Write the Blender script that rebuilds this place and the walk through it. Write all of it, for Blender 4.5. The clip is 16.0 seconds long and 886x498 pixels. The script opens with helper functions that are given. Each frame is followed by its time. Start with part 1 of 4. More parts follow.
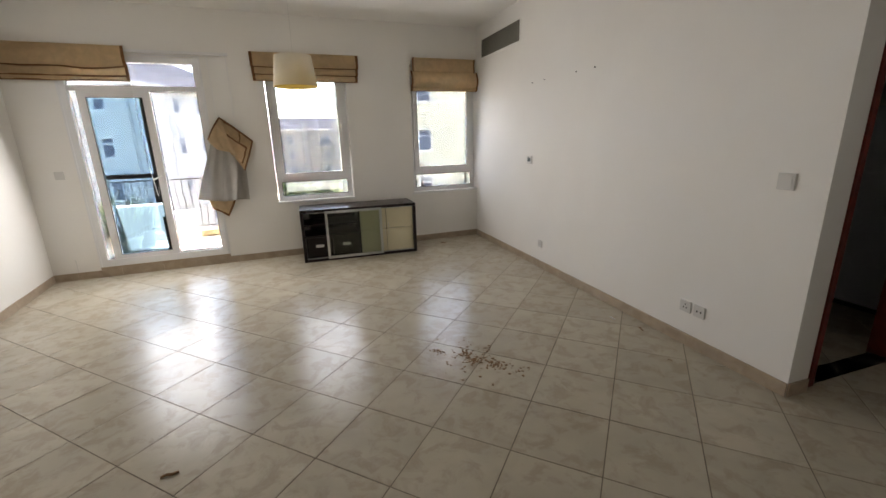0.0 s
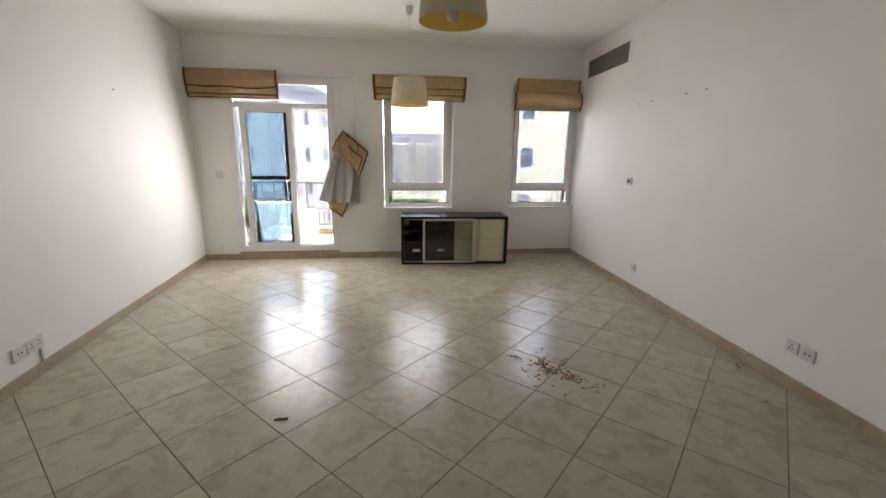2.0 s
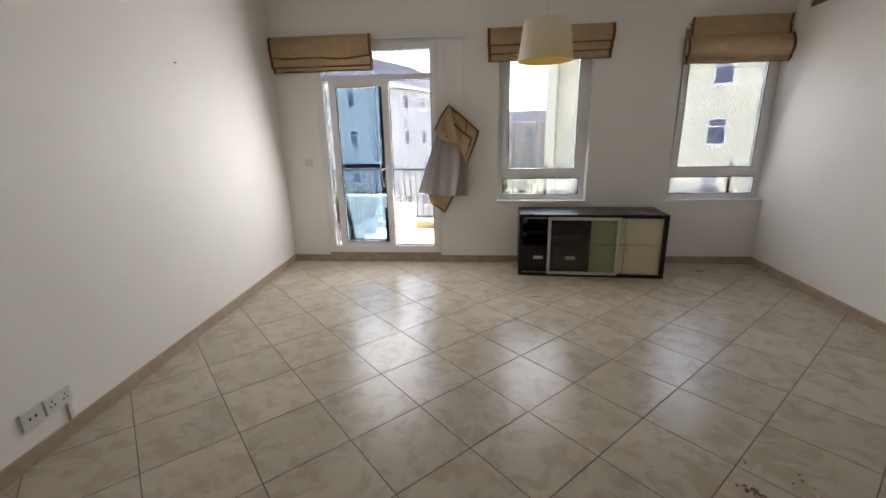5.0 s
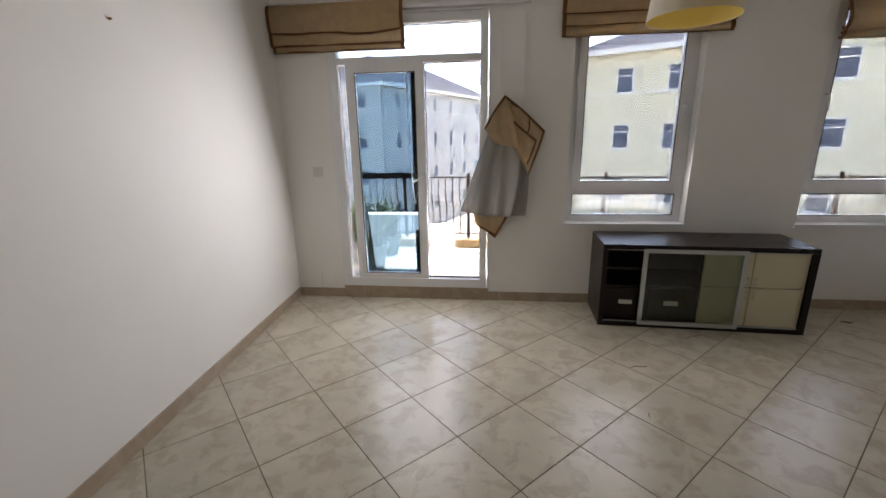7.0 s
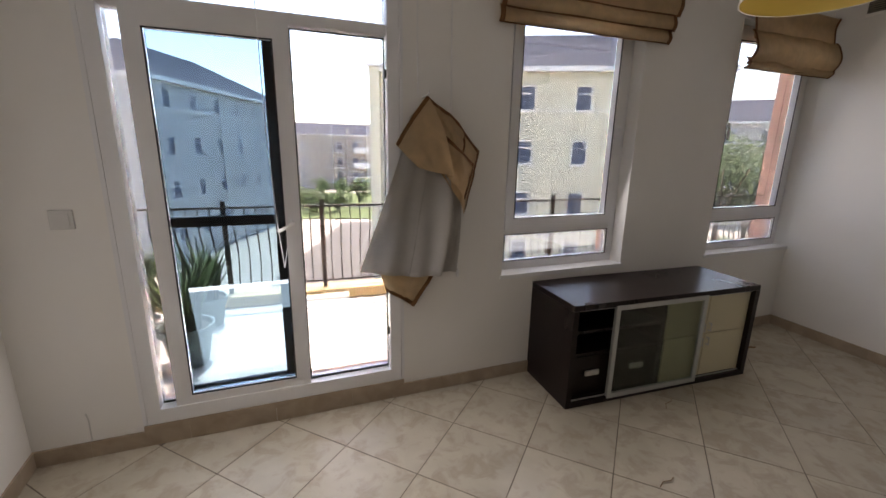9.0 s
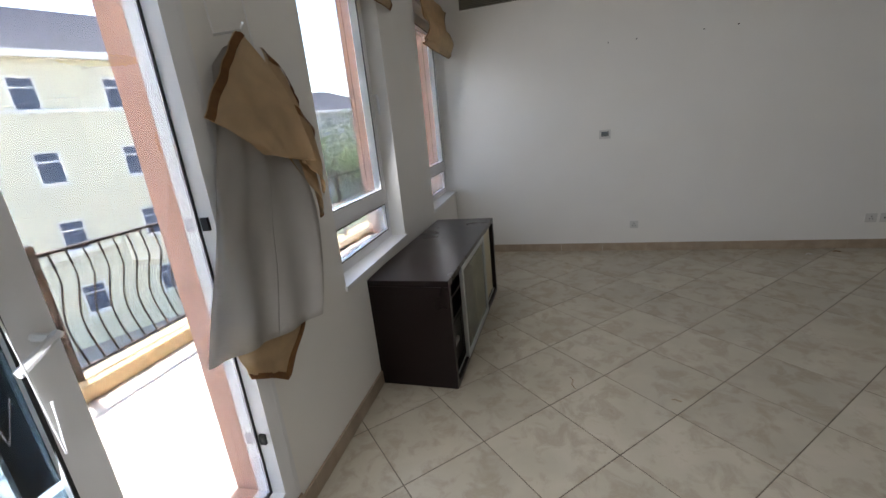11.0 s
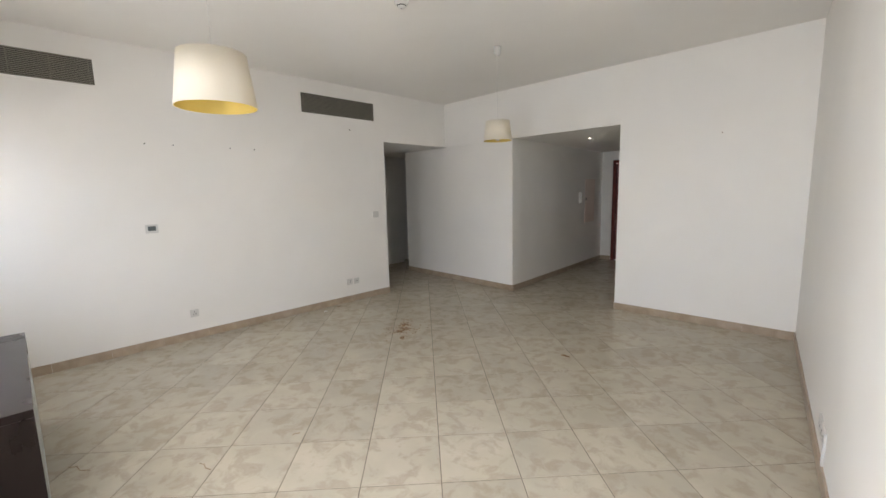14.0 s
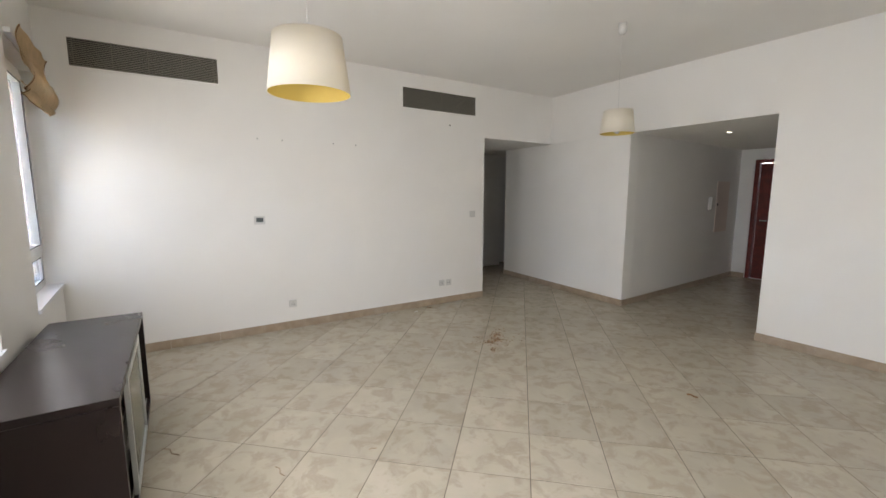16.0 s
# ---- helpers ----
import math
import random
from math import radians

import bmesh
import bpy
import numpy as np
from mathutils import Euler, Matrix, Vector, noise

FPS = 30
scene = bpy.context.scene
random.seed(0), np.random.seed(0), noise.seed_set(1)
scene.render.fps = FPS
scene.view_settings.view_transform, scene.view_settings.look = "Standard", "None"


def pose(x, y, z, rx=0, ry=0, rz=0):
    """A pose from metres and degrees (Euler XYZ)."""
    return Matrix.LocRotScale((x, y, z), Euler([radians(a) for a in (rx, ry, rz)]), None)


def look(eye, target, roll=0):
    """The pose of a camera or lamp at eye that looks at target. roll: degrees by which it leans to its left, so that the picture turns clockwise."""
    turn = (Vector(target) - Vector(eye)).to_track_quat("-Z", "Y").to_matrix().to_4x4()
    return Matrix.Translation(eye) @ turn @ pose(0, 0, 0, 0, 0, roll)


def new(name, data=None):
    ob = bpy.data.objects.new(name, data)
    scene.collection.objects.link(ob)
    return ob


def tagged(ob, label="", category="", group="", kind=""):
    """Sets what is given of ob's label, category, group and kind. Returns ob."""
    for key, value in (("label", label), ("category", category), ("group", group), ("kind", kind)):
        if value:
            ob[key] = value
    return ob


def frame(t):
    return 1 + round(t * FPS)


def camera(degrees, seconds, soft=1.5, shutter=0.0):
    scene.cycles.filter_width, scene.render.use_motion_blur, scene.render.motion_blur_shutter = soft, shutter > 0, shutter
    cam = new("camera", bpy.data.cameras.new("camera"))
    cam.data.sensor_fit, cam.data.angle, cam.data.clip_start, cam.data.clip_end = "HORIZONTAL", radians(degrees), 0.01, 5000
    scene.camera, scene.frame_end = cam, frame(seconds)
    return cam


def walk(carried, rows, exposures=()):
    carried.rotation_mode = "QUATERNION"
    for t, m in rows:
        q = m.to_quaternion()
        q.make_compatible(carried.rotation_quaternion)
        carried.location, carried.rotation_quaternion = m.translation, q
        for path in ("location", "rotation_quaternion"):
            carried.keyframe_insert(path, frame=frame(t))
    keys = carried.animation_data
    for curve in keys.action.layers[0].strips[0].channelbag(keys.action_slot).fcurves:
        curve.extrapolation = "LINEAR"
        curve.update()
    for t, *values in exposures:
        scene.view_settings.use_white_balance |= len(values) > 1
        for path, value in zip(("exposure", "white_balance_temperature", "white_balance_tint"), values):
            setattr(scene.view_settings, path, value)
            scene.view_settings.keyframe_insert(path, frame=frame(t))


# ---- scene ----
cam = camera(93.9, 16.0)
PATH = [
    (0, (2.807, -5.88, 1.47), (3.401, -4.042, 0.95), -1.5),
    (0.5, (2.792, -5.945, 1.489), (3.245, -4.045, 1.059), -0.1),
    (1, (2.8, -6.058, 1.474), (3.078, -4.118, 1.074), 1.5),
    (1.5, (2.801, -6.11, 1.465), (3.002, -4.163, 1.052), 1.2),
    (2, (2.792, -6.105, 1.461), (2.956, -4.161, 1.018), 0.7),
    (2.5, (2.752, -6.011, 1.461), (2.841, -4.068, 0.994), 0.3),
    (3, (2.686, -5.862, 1.448), (2.7, -3.919, 0.977), -0.2),
    (3.5, (2.645, -5.73, 1.444), (2.595, -3.793, 0.95), -0.8),
    (4, (2.642, -5.479, 1.427), (2.48, -3.558, 0.894), -1.8),
    (6.5, (2.137, -4.051, 1.5), (1.791, -2.153, 0.975), -0.3),
    (7, (1.995, -3.796, 1.447), (1.674, -1.891, 0.929), -1.0),
    (7.5, (1.825, -3.463, 1.459), (1.561, -1.534, 1.001), -0.0),
    (8, (1.637, -3.149, 1.461), (1.518, -1.217, 0.955), 0.3),
    (8.5, (1.496, -2.834, 1.47), (1.709, -0.914, 0.952), 0.2),
    (9, (1.309, -2.47, 1.501), (1.911, -0.622, 1.029), 1.0),
    (11.5, (0.687, -1.055, 1.422), (2.612, -1.079, 0.877), -5.2),
    (12, (0.624, -0.924, 1.467), (2.44, -1.635, 1.027), -3.6),
    (12.5, (0.511, -0.762, 1.498), (2.026, -2.018, 1.143), -1.3),
    (13, (0.429, -0.687, 1.495), (1.828, -2.085, 1.201), -0.2),
    (13.5, (0.39, -0.66, 1.49), (1.777, -2.076, 1.223), -1.2),
    (14, (0.367, -0.663, 1.498), (1.745, -2.087, 1.224), -1.3),
    (14.5, (0.377, -0.662, 1.485), (1.74, -2.099, 1.203), -1.4),
    (15, (0.406, -0.689, 1.489), (1.763, -2.13, 1.203), -1.0),
    (15.5, (0.518, -0.8, 1.498), (1.967, -2.15, 1.219), 0.0),
    (16, (0.646, -0.88, 1.481), (2.313, -1.953, 1.213), 0.1),
]
EXPOSURE = [(0, 5.93, 7450, 15), (4, 5.75, 7300, 16), (6.5, 5.33, 7150, 17), (7.5, 5.25, 7100, 17), (9, 5.04, 7450, 21), (11.5, 5.5, 6600, 12), (12.5, 6.47, 7050, 14), (16, 6.47, 7050, 14)]
walk(cam, [(t, look(eye, target, roll)) for t, eye, target, roll in PATH], EXPOSURE)

# ---- world, sun, exposure ----
SUN_ELEVATION, SUN_ROTATION = radians(70), radians(20)
world = bpy.data.worlds.new("world")
scene.world = world
world.use_nodes = True
sky = world.node_tree.nodes.new("ShaderNodeTexSky")
sky.sky_type = 'NISHITA'
sky.sun_disc = False
sky.sun_elevation, sky.sun_rotation = SUN_ELEVATION, SUN_ROTATION
sky.dust_density, sky.air_density = 1.2, 1.0
world.node_tree.links.new(sky.outputs[0], world.node_tree.nodes["Background"].inputs[0])
world.node_tree.nodes["Background"].inputs[1].default_value = 0.15
sun = new("sun", bpy.data.lights.new("sun", "SUN"))
sun.data.energy, sun.data.angle, sun.data.color = 3.0, radians(0.5), (1.0, 0.96, 0.9)
sun_way = Vector((math.sin(SUN_ROTATION) * math.cos(SUN_ELEVATION), math.cos(SUN_ROTATION) * math.cos(SUN_ELEVATION), math.sin(SUN_ELEVATION)))
sun.matrix_world = look(sun_way * 50, (0, 0, 0))

# ---- plan: metres; the window wall runs from NW to NE along MN's x axis, its outside towards MN's y ----
XE, H = 5.262, 2.92
NW, NE, SW = Vector((0.0, -0.305)), Vector((XE, -0.03)), Vector((0.603, -5.755))
NLEN = (NE - NW).length
MN = Matrix.Translation((NW.x, NW.y, 0)) @ Matrix.Rotation(math.atan2(NE.y - NW.y, NE.x - NW.x), 4, 'Z')
SE = Vector((6.39, -5.92))
HALL_W, HALL_E = 2.335, 3.86
HALL_END = -9.3
KIT_Y = -4.53
LINTEL = 2.235
TILE, TURN = 0.42, -43.3
TILE_ORIGIN = Vector((2.405, -3.815))


# daylight that comes in through the balcony door and the two windows
for u0, u1, z0, z1, back, power in ((0.72, 1.50, 0.22, 2.04, -0.07, 0.92), (2.57, 3.30, 0.80, 2.17, -0.01, 0.35), (4.39, NLEN - 0.34, 0.80, 2.05, -0.01, 0.08)):
    daylight = new("window_daylight", bpy.data.lights.new("window_daylight", "AREA"))
    daylight.data.shape, daylight.data.size, daylight.data.size_y = 'RECTANGLE', u1 - u0, z1 - z0
    daylight.data.energy, daylight.data.color = power, (0.875, 0.93, 1.0)
    daylight.matrix_basis = MN @ look(((u0 + u1) / 2, back, (z0 + z1) / 2), ((u0 + u1) / 2, back - 1, (z0 + z1) / 2 - 0.27))


# ---- materials ----
def material(name, color, rough=0.6, metal=0.0, spread=0.1, scale=3.0, bump=0.1, bump_scale=60.0, dark=None, spec=0.5,
             per_piece=0.0, coat=0.0, through_light=0.0, veins=None):
    """A surface with large soft variation, fine grain and relief. dark: a second colour for clouds and stains."""
    m = bpy.data.materials.new(name)
    m.use_nodes = True
    n, l = m.node_tree.nodes, m.node_tree.links
    b = n["Principled BSDF"]
    b.inputs["Roughness"].default_value = rough
    b.inputs["Metallic"].default_value = metal
    b.inputs["Specular IOR Level"].default_value = spec
    b.inputs["Coat Weight"].default_value = coat
    geo = n.new("ShaderNodeNewGeometry")
    place = geo.outputs["Position"]
    if per_piece:
        info = n.new("ShaderNodeObjectInfo")
        mul = n.new("ShaderNodeVectorMath")
        mul.operation = 'SCALE'
        comb = n.new("ShaderNodeCombineXYZ")
        for i in range(3):
            l.new(info.outputs["Random"], comb.inputs[i])
        l.new(comb.outputs[0], mul.inputs[0])
        mul.inputs["Scale"].default_value = 37.0
        add = n.new("ShaderNodeVectorMath")
        l.new(place, add.inputs[0])
        l.new(mul.outputs[0], add.inputs[1])
        place = add.outputs[0]
    big = n.new("ShaderNodeTexNoise")
    big.inputs["Scale"].default_value = scale
    big.inputs["Detail"].default_value = 5
    big.inputs["Distortion"].default_value = 0.6
    l.new(place, big.inputs["Vector"])
    ramp = n.new("ShaderNodeValToRGB")
    ramp.color_ramp.elements[0].position, ramp.color_ramp.elements[1].position = 0.35, 0.68
    low = dark or tuple(c * (1 - spread) for c in color)
    ramp.color_ramp.elements[0].color, ramp.color_ramp.elements[1].color = (*low, 1), (*color, 1)
    l.new(big.outputs["Fac"], ramp.inputs["Fac"])
    out = ramp.outputs["Color"]
    if veins:
        # drifting darker smudges with a sharp side, as in printed stone
        vn, vr, mx = n.new("ShaderNodeTexNoise"), n.new("ShaderNodeValToRGB"), n.new("ShaderNodeMixRGB")
        vn.inputs["Scale"].default_value, vn.inputs["Detail"].default_value, vn.inputs["Distortion"].default_value = 8.5, 5, 0.5
        vn.inputs["Roughness"].default_value = 0.62
        l.new(place, vn.inputs["Vector"])
        for k, (at, val) in enumerate(((0.49, 0.0), (0.62, 0.55), (0.68, 0.35), (0.78, 0.8))):
            e = vr.color_ramp.elements[k] if k < 2 else vr.color_ramp.elements.new(at)
            e.position, e.color = at, (val, val, val, 1)
        l.new(vn.outputs["Fac"], vr.inputs["Fac"])
        l.new(vr.outputs["Color"], mx.inputs[0])
        l.new(out, mx.inputs[1])
        mx.inputs[2].default_value = (*veins, 1)
        out = mx.outputs[0]
    if per_piece:
        hsv = n.new("ShaderNodeHueSaturation")
        mapr = n.new("ShaderNodeMapRange")
        mapr.inputs["To Min"].default_value, mapr.inputs["To Max"].default_value = 1 - per_piece, 1 + per_piece
        l.new(info.outputs["Random"], mapr.inputs["Value"])
        l.new(mapr.outputs[0], hsv.inputs["Value"])
        l.new(out, hsv.inputs["Color"])
        out = hsv.outputs["Color"]
    l.new(out, b.inputs["Base Color"])
    fine = n.new("ShaderNodeTexNoise")
    fine.inputs["Scale"].default_value = bump_scale
    fine.inputs["Detail"].default_value = 4
    l.new(geo.outputs["Position"], fine.inputs["Vector"])
    bn = n.new("ShaderNodeBump")
    bn.inputs["Strength"].default_value = bump
    bn.inputs["Distance"].default_value = 0.004
    l.new(fine.outputs["Fac"], bn.inputs["Height"])
    l.new(bn.outputs[0], b.inputs["Normal"])
    rr = n.new("ShaderNodeMapRange")
    rr.inputs["To Min"].default_value, rr.inputs["To Max"].default_value = rough * 0.85, min(1, rough * 1.2)
    l.new(big.outputs["Fac"], rr.inputs["Value"])
    l.new(rr.outputs[0], b.inputs["Roughness"])
    if through_light:
        tr_, mix = n.new("ShaderNodeBsdfTranslucent"), n.new("ShaderNodeMixShader")
        l.new(out, tr_.inputs["Color"])
        mix.inputs[0].default_value = through_light
        l.new(b.outputs[0], mix.inputs[1])
        l.new(tr_.outputs[0], mix.inputs[2])
        l.new(mix.outputs[0], n["Material Output"].inputs["Surface"])
    return m


def glass(name, tint, rough=0.0):
    m = bpy.data.materials.new(name)
    m.use_nodes = True
    b = m.node_tree.nodes["Principled BSDF"]
    b.inputs["Base Color"].default_value = (*tint, 1)
    b.inputs["Transmission Weight"].default_value = 1.0
    b.inputs["Roughness"].default_value = rough
    b.inputs["IOR"].default_value = 1.45
    return m


PLASTER = material("wall_paint", (0.85, 0.83, 0.79), 0.55, spread=0.035, scale=1.3, bump=0.12, bump_scale=220)
CEILING = material("ceiling_paint", (0.85, 0.83, 0.79), 0.8, spread=0.03, scale=0.9, bump=0.05, bump_scale=200)
TILES = material("floor_tile", (0.48, 0.425, 0.34), 0.24, scale=4.5, bump=0.03, bump_scale=45, dark=(0.425, 0.38, 0.30), per_piece=0.06, spec=0.19, veins=(0.32, 0.265, 0.195))
SKIRT = material("skirting_tile", (0.44, 0.35, 0.26), 0.35, scale=9, bump=0.05, dark=(0.35, 0.27, 0.195))
GROUT = material("grout", (0.19, 0.155, 0.115), 0.9, spread=0.4, scale=8, bump=0.4, bump_scale=300)
UPVC = material("white_upvc", (0.80, 0.80, 0.80), 0.3, spread=0.03, bump=0.01)
GASKET = material("black_rubber", (0.015, 0.015, 0.017), 0.6)
SCREEN = material("dark_grey_aluminium", (0.035, 0.045, 0.055), 0.4, metal=0.3)
WENGE = material("dark_wenge_laminate", (0.012, 0.006, 0.006), 0.28, spread=0.12, scale=3, bump=0.03, bump_scale=150, spec=0.3)
CREAM = material("cream_laminate", (0.66, 0.60, 0.42), 0.4, spread=0.03)
CHROME = material("brushed_metal", (0.62, 0.62, 0.62), 0.3, metal=1.0, spread=0.05)
ALU = material("brushed_aluminium", (0.60, 0.63, 0.62), 0.36, metal=0.6, spread=0.06)
FROST = glass("frosted_glass", (0.82, 0.90, 0.81), 0.2)
BLIND = material("beige_linen", (0.78, 0.60, 0.38), 0.9, spread=0.12, scale=14, bump=0.5, bump_scale=500, through_light=0.3)
TRIM = material("brown_ribbon", (0.34, 0.16, 0.06), 0.75, spread=0.25, scale=40, bump=0.4, bump_scale=500)
LINING = material("grey_blind_lining", (0.60, 0.57, 0.53), 0.85, spread=0.08, scale=6, bump=0.3, bump_scale=400)
SHADE = material("cream_lamp_fabric", (0.88, 0.85, 0.77), 0.85, spread=0.03, bump=0.1, bump_scale=500, through_light=0.4)
SHADE_IN = material("golden_lamp_lining", (0.80, 0.60, 0.16), 0.5, spread=0.05, through_light=0.4)
PLASTIC = material("white_plastic", (0.64, 0.63, 0.60), 0.35, spread=0.02, bump=0.01)
DARKHOLE = material("dark_plastic", (0.02, 0.02, 0.022), 0.6)
DISPLAY = material("grey_display", (0.10, 0.12, 0.12), 0.2)
VENT = material("grey_painted_metal", (0.23, 0.215, 0.175), 0.5, spread=0.05)
DUCT_SHADE = material("duct_shade", (0.02, 0.02, 0.018), 0.9)
MAHOGANY = material("red_mahogany", (0.17, 0.018, 0.011), 0.5, spread=0.4, scale=12, bump=0.1)
FRIDGE = material("white_enamel", (0.62, 0.65, 0.68), 0.3, spread=0.03)
SALMON = material("salmon_render", (0.62, 0.36, 0.27), 0.9, spread=0.08, bump=0.4)
BALCONY = material("pale_balcony_tile", (0.50, 0.485, 0.45), 0.6, spread=0.08, scale=2)
KERB = material("cream_kerb", (0.58, 0.44, 0.24), 0.8, spread=0.12)
IRON = material("dark_brown_iron", (0.045, 0.030, 0.022), 0.5, metal=0.2)
POT = material("grey_green_pot", (0.14, 0.18, 0.17), 0.6, spread=0.1)
SOIL = material("soil", (0.05, 0.035, 0.025), 0.95, spread=0.3)
LEAF = material("snake_plant_leaf", (0.17, 0.22, 0.095), 0.45, spread=0.5, scale=24, dark=(0.05, 0.085, 0.035))
CREAM_WALL = material("cream_render", (0.58, 0.545, 0.41), 0.9, spread=0.05, scale=0.4, bump=0.0)
GREY_WALL = material("white_render", (0.44, 0.43, 0.41), 0.9, spread=0.05, scale=0.4, bump=0.0)
WHITE_TRIM = material("white_stone_trim", (0.72, 0.71, 0.67), 0.8, spread=0.04)
ROOF = material("grey_roof_tile", (0.095, 0.10, 0.13), 0.8, spread=0.2, scale=3, bump=0.0)
BEIGE_WALL = material("beige_pink_render", (0.37, 0.33, 0.29), 0.9, spread=0.05, scale=0.4, bump=0.0)
DARKGLASS = material("grey_window_glass", (0.09, 0.105, 0.14), 0.5, spec=0.15, spread=0.1, scale=0.5, bump=0.0)
PAVING = material("pale_paving", (0.34, 0.315, 0.275), 0.9, spread=0.15, scale=0.3)
ASPHALT = material("asphalt", (0.10, 0.095, 0.09), 0.9, spread=0.2, scale=0.5)
GRASS = material("lawn", (0.09, 0.13, 0.04), 0.95, spread=0.3, scale=0.8)
FOLIAGE = material("tree_leaves", (0.095, 0.15, 0.045), 0.7, spread=0.5, scale=1.2, dark=(0.045, 0.08, 0.025))
BARK = material("bark", (0.14, 0.10, 0.07), 0.9, spread=0.3)
DEBRIS = material("dry_brown_crumbs", (0.30, 0.17, 0.08), 0.95, spread=0.5, scale=60)


# ---- mesh helpers ----
def add_box(bm, x0, x1, y0, y1, z0, z1, m=None):
    v = [bm.verts.new((x, y, z)) for z in (z0, z1) for y in (y0, y1) for x in (x0, x1)]
    if m:
        for w in v:
            w.co = m @ w.co
    for f in ((0, 2, 3, 1), (4, 5, 7, 6), (0, 1, 5, 4), (2, 6, 7, 3), (0, 4, 6, 2), (1, 3, 7, 5)):
        bm.faces.new([v[i] for i in f])


def bevel(bm, width, segments=2):
    bmesh.ops.bevel(bm, geom=list(bm.edges), offset=width, segments=segments, affect='EDGES', clamp_overlap=True)


def mesh_of(name, bm, mat, smooth=False):
    bmesh.ops.recalc_face_normals(bm, faces=bm.faces)
    if smooth:
        for f in bm.faces:
            f.smooth = True
    me = bpy.data.meshes.new(name)
    bm.to_mesh(me)
    bm.free()
    me.materials.append(mat)
    return me


def part(name, bm, mat, parent=None, label="", smooth=False, kind=""):
    ob = new(name, mesh_of(name, bm, mat, smooth))
    if parent:
        ob.parent = parent
    return tagged(ob, label, kind=kind)


def thing(name, m, label, category, group="", kind=""):
    ob = new(name)
    ob.empty_display_size = 0.05
    ob.matrix_basis = m
    return tagged(ob, label, category, group, kind)


def box(name, x0, x1, y0, y1, z0, z1, mat, parent=None, round_=0.0, label="", kind=""):
    bm = bmesh.new()
    add_box(bm, x0, x1, y0, y1, z0, z1)
    if round_:
        bevel(bm, round_)
    return part(name, bm, mat, parent, label, kind=kind)


def prism(name, pts, z0, z1, mat, parent=None, kind="", label=""):
    bm = bmesh.new()
    lo = [bm.verts.new((x, y, z0)) for x, y in pts]
    hi = [bm.verts.new((x, y, z1)) for x, y in pts]
    bm.faces.new(lo[::-1])
    bm.faces.new(hi)
    for i in range(len(pts)):
        j = (i + 1) % len(pts)
        bm.faces.new((lo[i], lo[j], hi[j], hi[i]))
    return part(name, bm, mat, parent, label, kind=kind)


def wall_bm(length, thick, z0, z1, openings):
    """A wall along +x from 0 to length, from y 0 to thick, with rectangular openings (x0, x1, z0, z1)."""
    xs = sorted({0, length, *[o[0] for o in openings], *[o[1] for o in openings]})
    zs = sorted({z0, z1, *[o[2] for o in openings], *[o[3] for o in openings]})
    bm = bmesh.new()
    solid = {}
    for i in range(len(xs) - 1):
        for k in range(len(zs) - 1):
            cx, cz = (xs[i] + xs[i + 1]) / 2, (zs[k] + zs[k + 1]) / 2
            solid[i, k] = not any(o[0] < cx < o[1] and o[2] < cz < o[3] for o in openings)
    vert = {}

    def v(i, j, k):
        if (i, j, k) not in vert:
            vert[i, j, k] = bm.verts.new((xs[i], (0, thick)[j], zs[k]))
        return vert[i, j, k]
    for (i, k), s in solid.items():
        if not s:
            continue
        bm.faces.new((v(i, 0, k), v(i + 1, 0, k), v(i + 1, 0, k + 1), v(i, 0, k + 1)))
        bm.faces.new((v(i, 1, k), v(i, 1, k + 1), v(i + 1, 1, k + 1), v(i + 1, 1, k)))
        for (a, b, p, q) in ((-1, 0, (i, k), (i, k + 1)), (1, 0, (i + 1, k), (i + 1, k + 1)),
                             (0, -1, (i, k), (i + 1, k)), (0, 1, (i, k + 1), (i + 1, k + 1))):
            if not solid.get((i + a, k + b)):
                bm.faces.new((v(p[0], 0, p[1]), v(q[0], 0, q[1]), v(q[0], 1, q[1]), v(p[0], 1, p[1])))
    return bm


def ring_bm(x0, x1, z0, z1, y0, y1, w, wb=None):
    """Four bars of a rectangular frame in the plane y, w wide, wb at the bottom."""
    bm = bmesh.new()
    wb = w if wb is None else wb
    add_box(bm, x0, x0 + w, y0, y1, z0, z1)
    add_box(bm, x1 - w, x1, y0, y1, z0, z1)
    add_box(bm, x0 + w, x1 - w, y0, y1, z0, z0 + wb)
    add_box(bm, x0 + w, x1 - w, y0, y1, z1 - w, z1)
    return bm


def tube(bm, pts, r, sides=6):
    """A round bar through pts."""
    rings = []
    for i, p in enumerate(pts):
        p = Vector(p)
        d = (Vector(pts[min(i + 1, len(pts) - 1)]) - Vector(pts[max(i - 1, 0)])).normalized()
        q = d.to_track_quat('Z', 'Y')
        rings.append([bm.verts.new(p + q @ Vector((r * math.cos(a), r * math.sin(a), 0))) for a in [2 * math.pi * s / sides for s in range(sides)]])
    for a, b in zip(rings, rings[1:]):
        for s in range(sides):
            bm.faces.new((a[s], a[(s + 1) % sides], b[(s + 1) % sides], b[s]))
    bm.faces.new(rings[0][::-1])
    bm.faces.new(rings[-1])


def lathe(bm, profile, sides=32, centre=(0, 0)):
    rings = []
    for r, z in profile:
        rings.append([bm.verts.new((centre[0] + r * math.cos(2 * math.pi * s / sides), centre[1] + r * math.sin(2 * math.pi * s / sides), z)) for s in range(sides)])
    for a, b in zip(rings, rings[1:]):
        for s in range(sides):
            bm.faces.new((a[s], a[(s + 1) % sides], b[(s + 1) % sides], b[s]))
    return rings


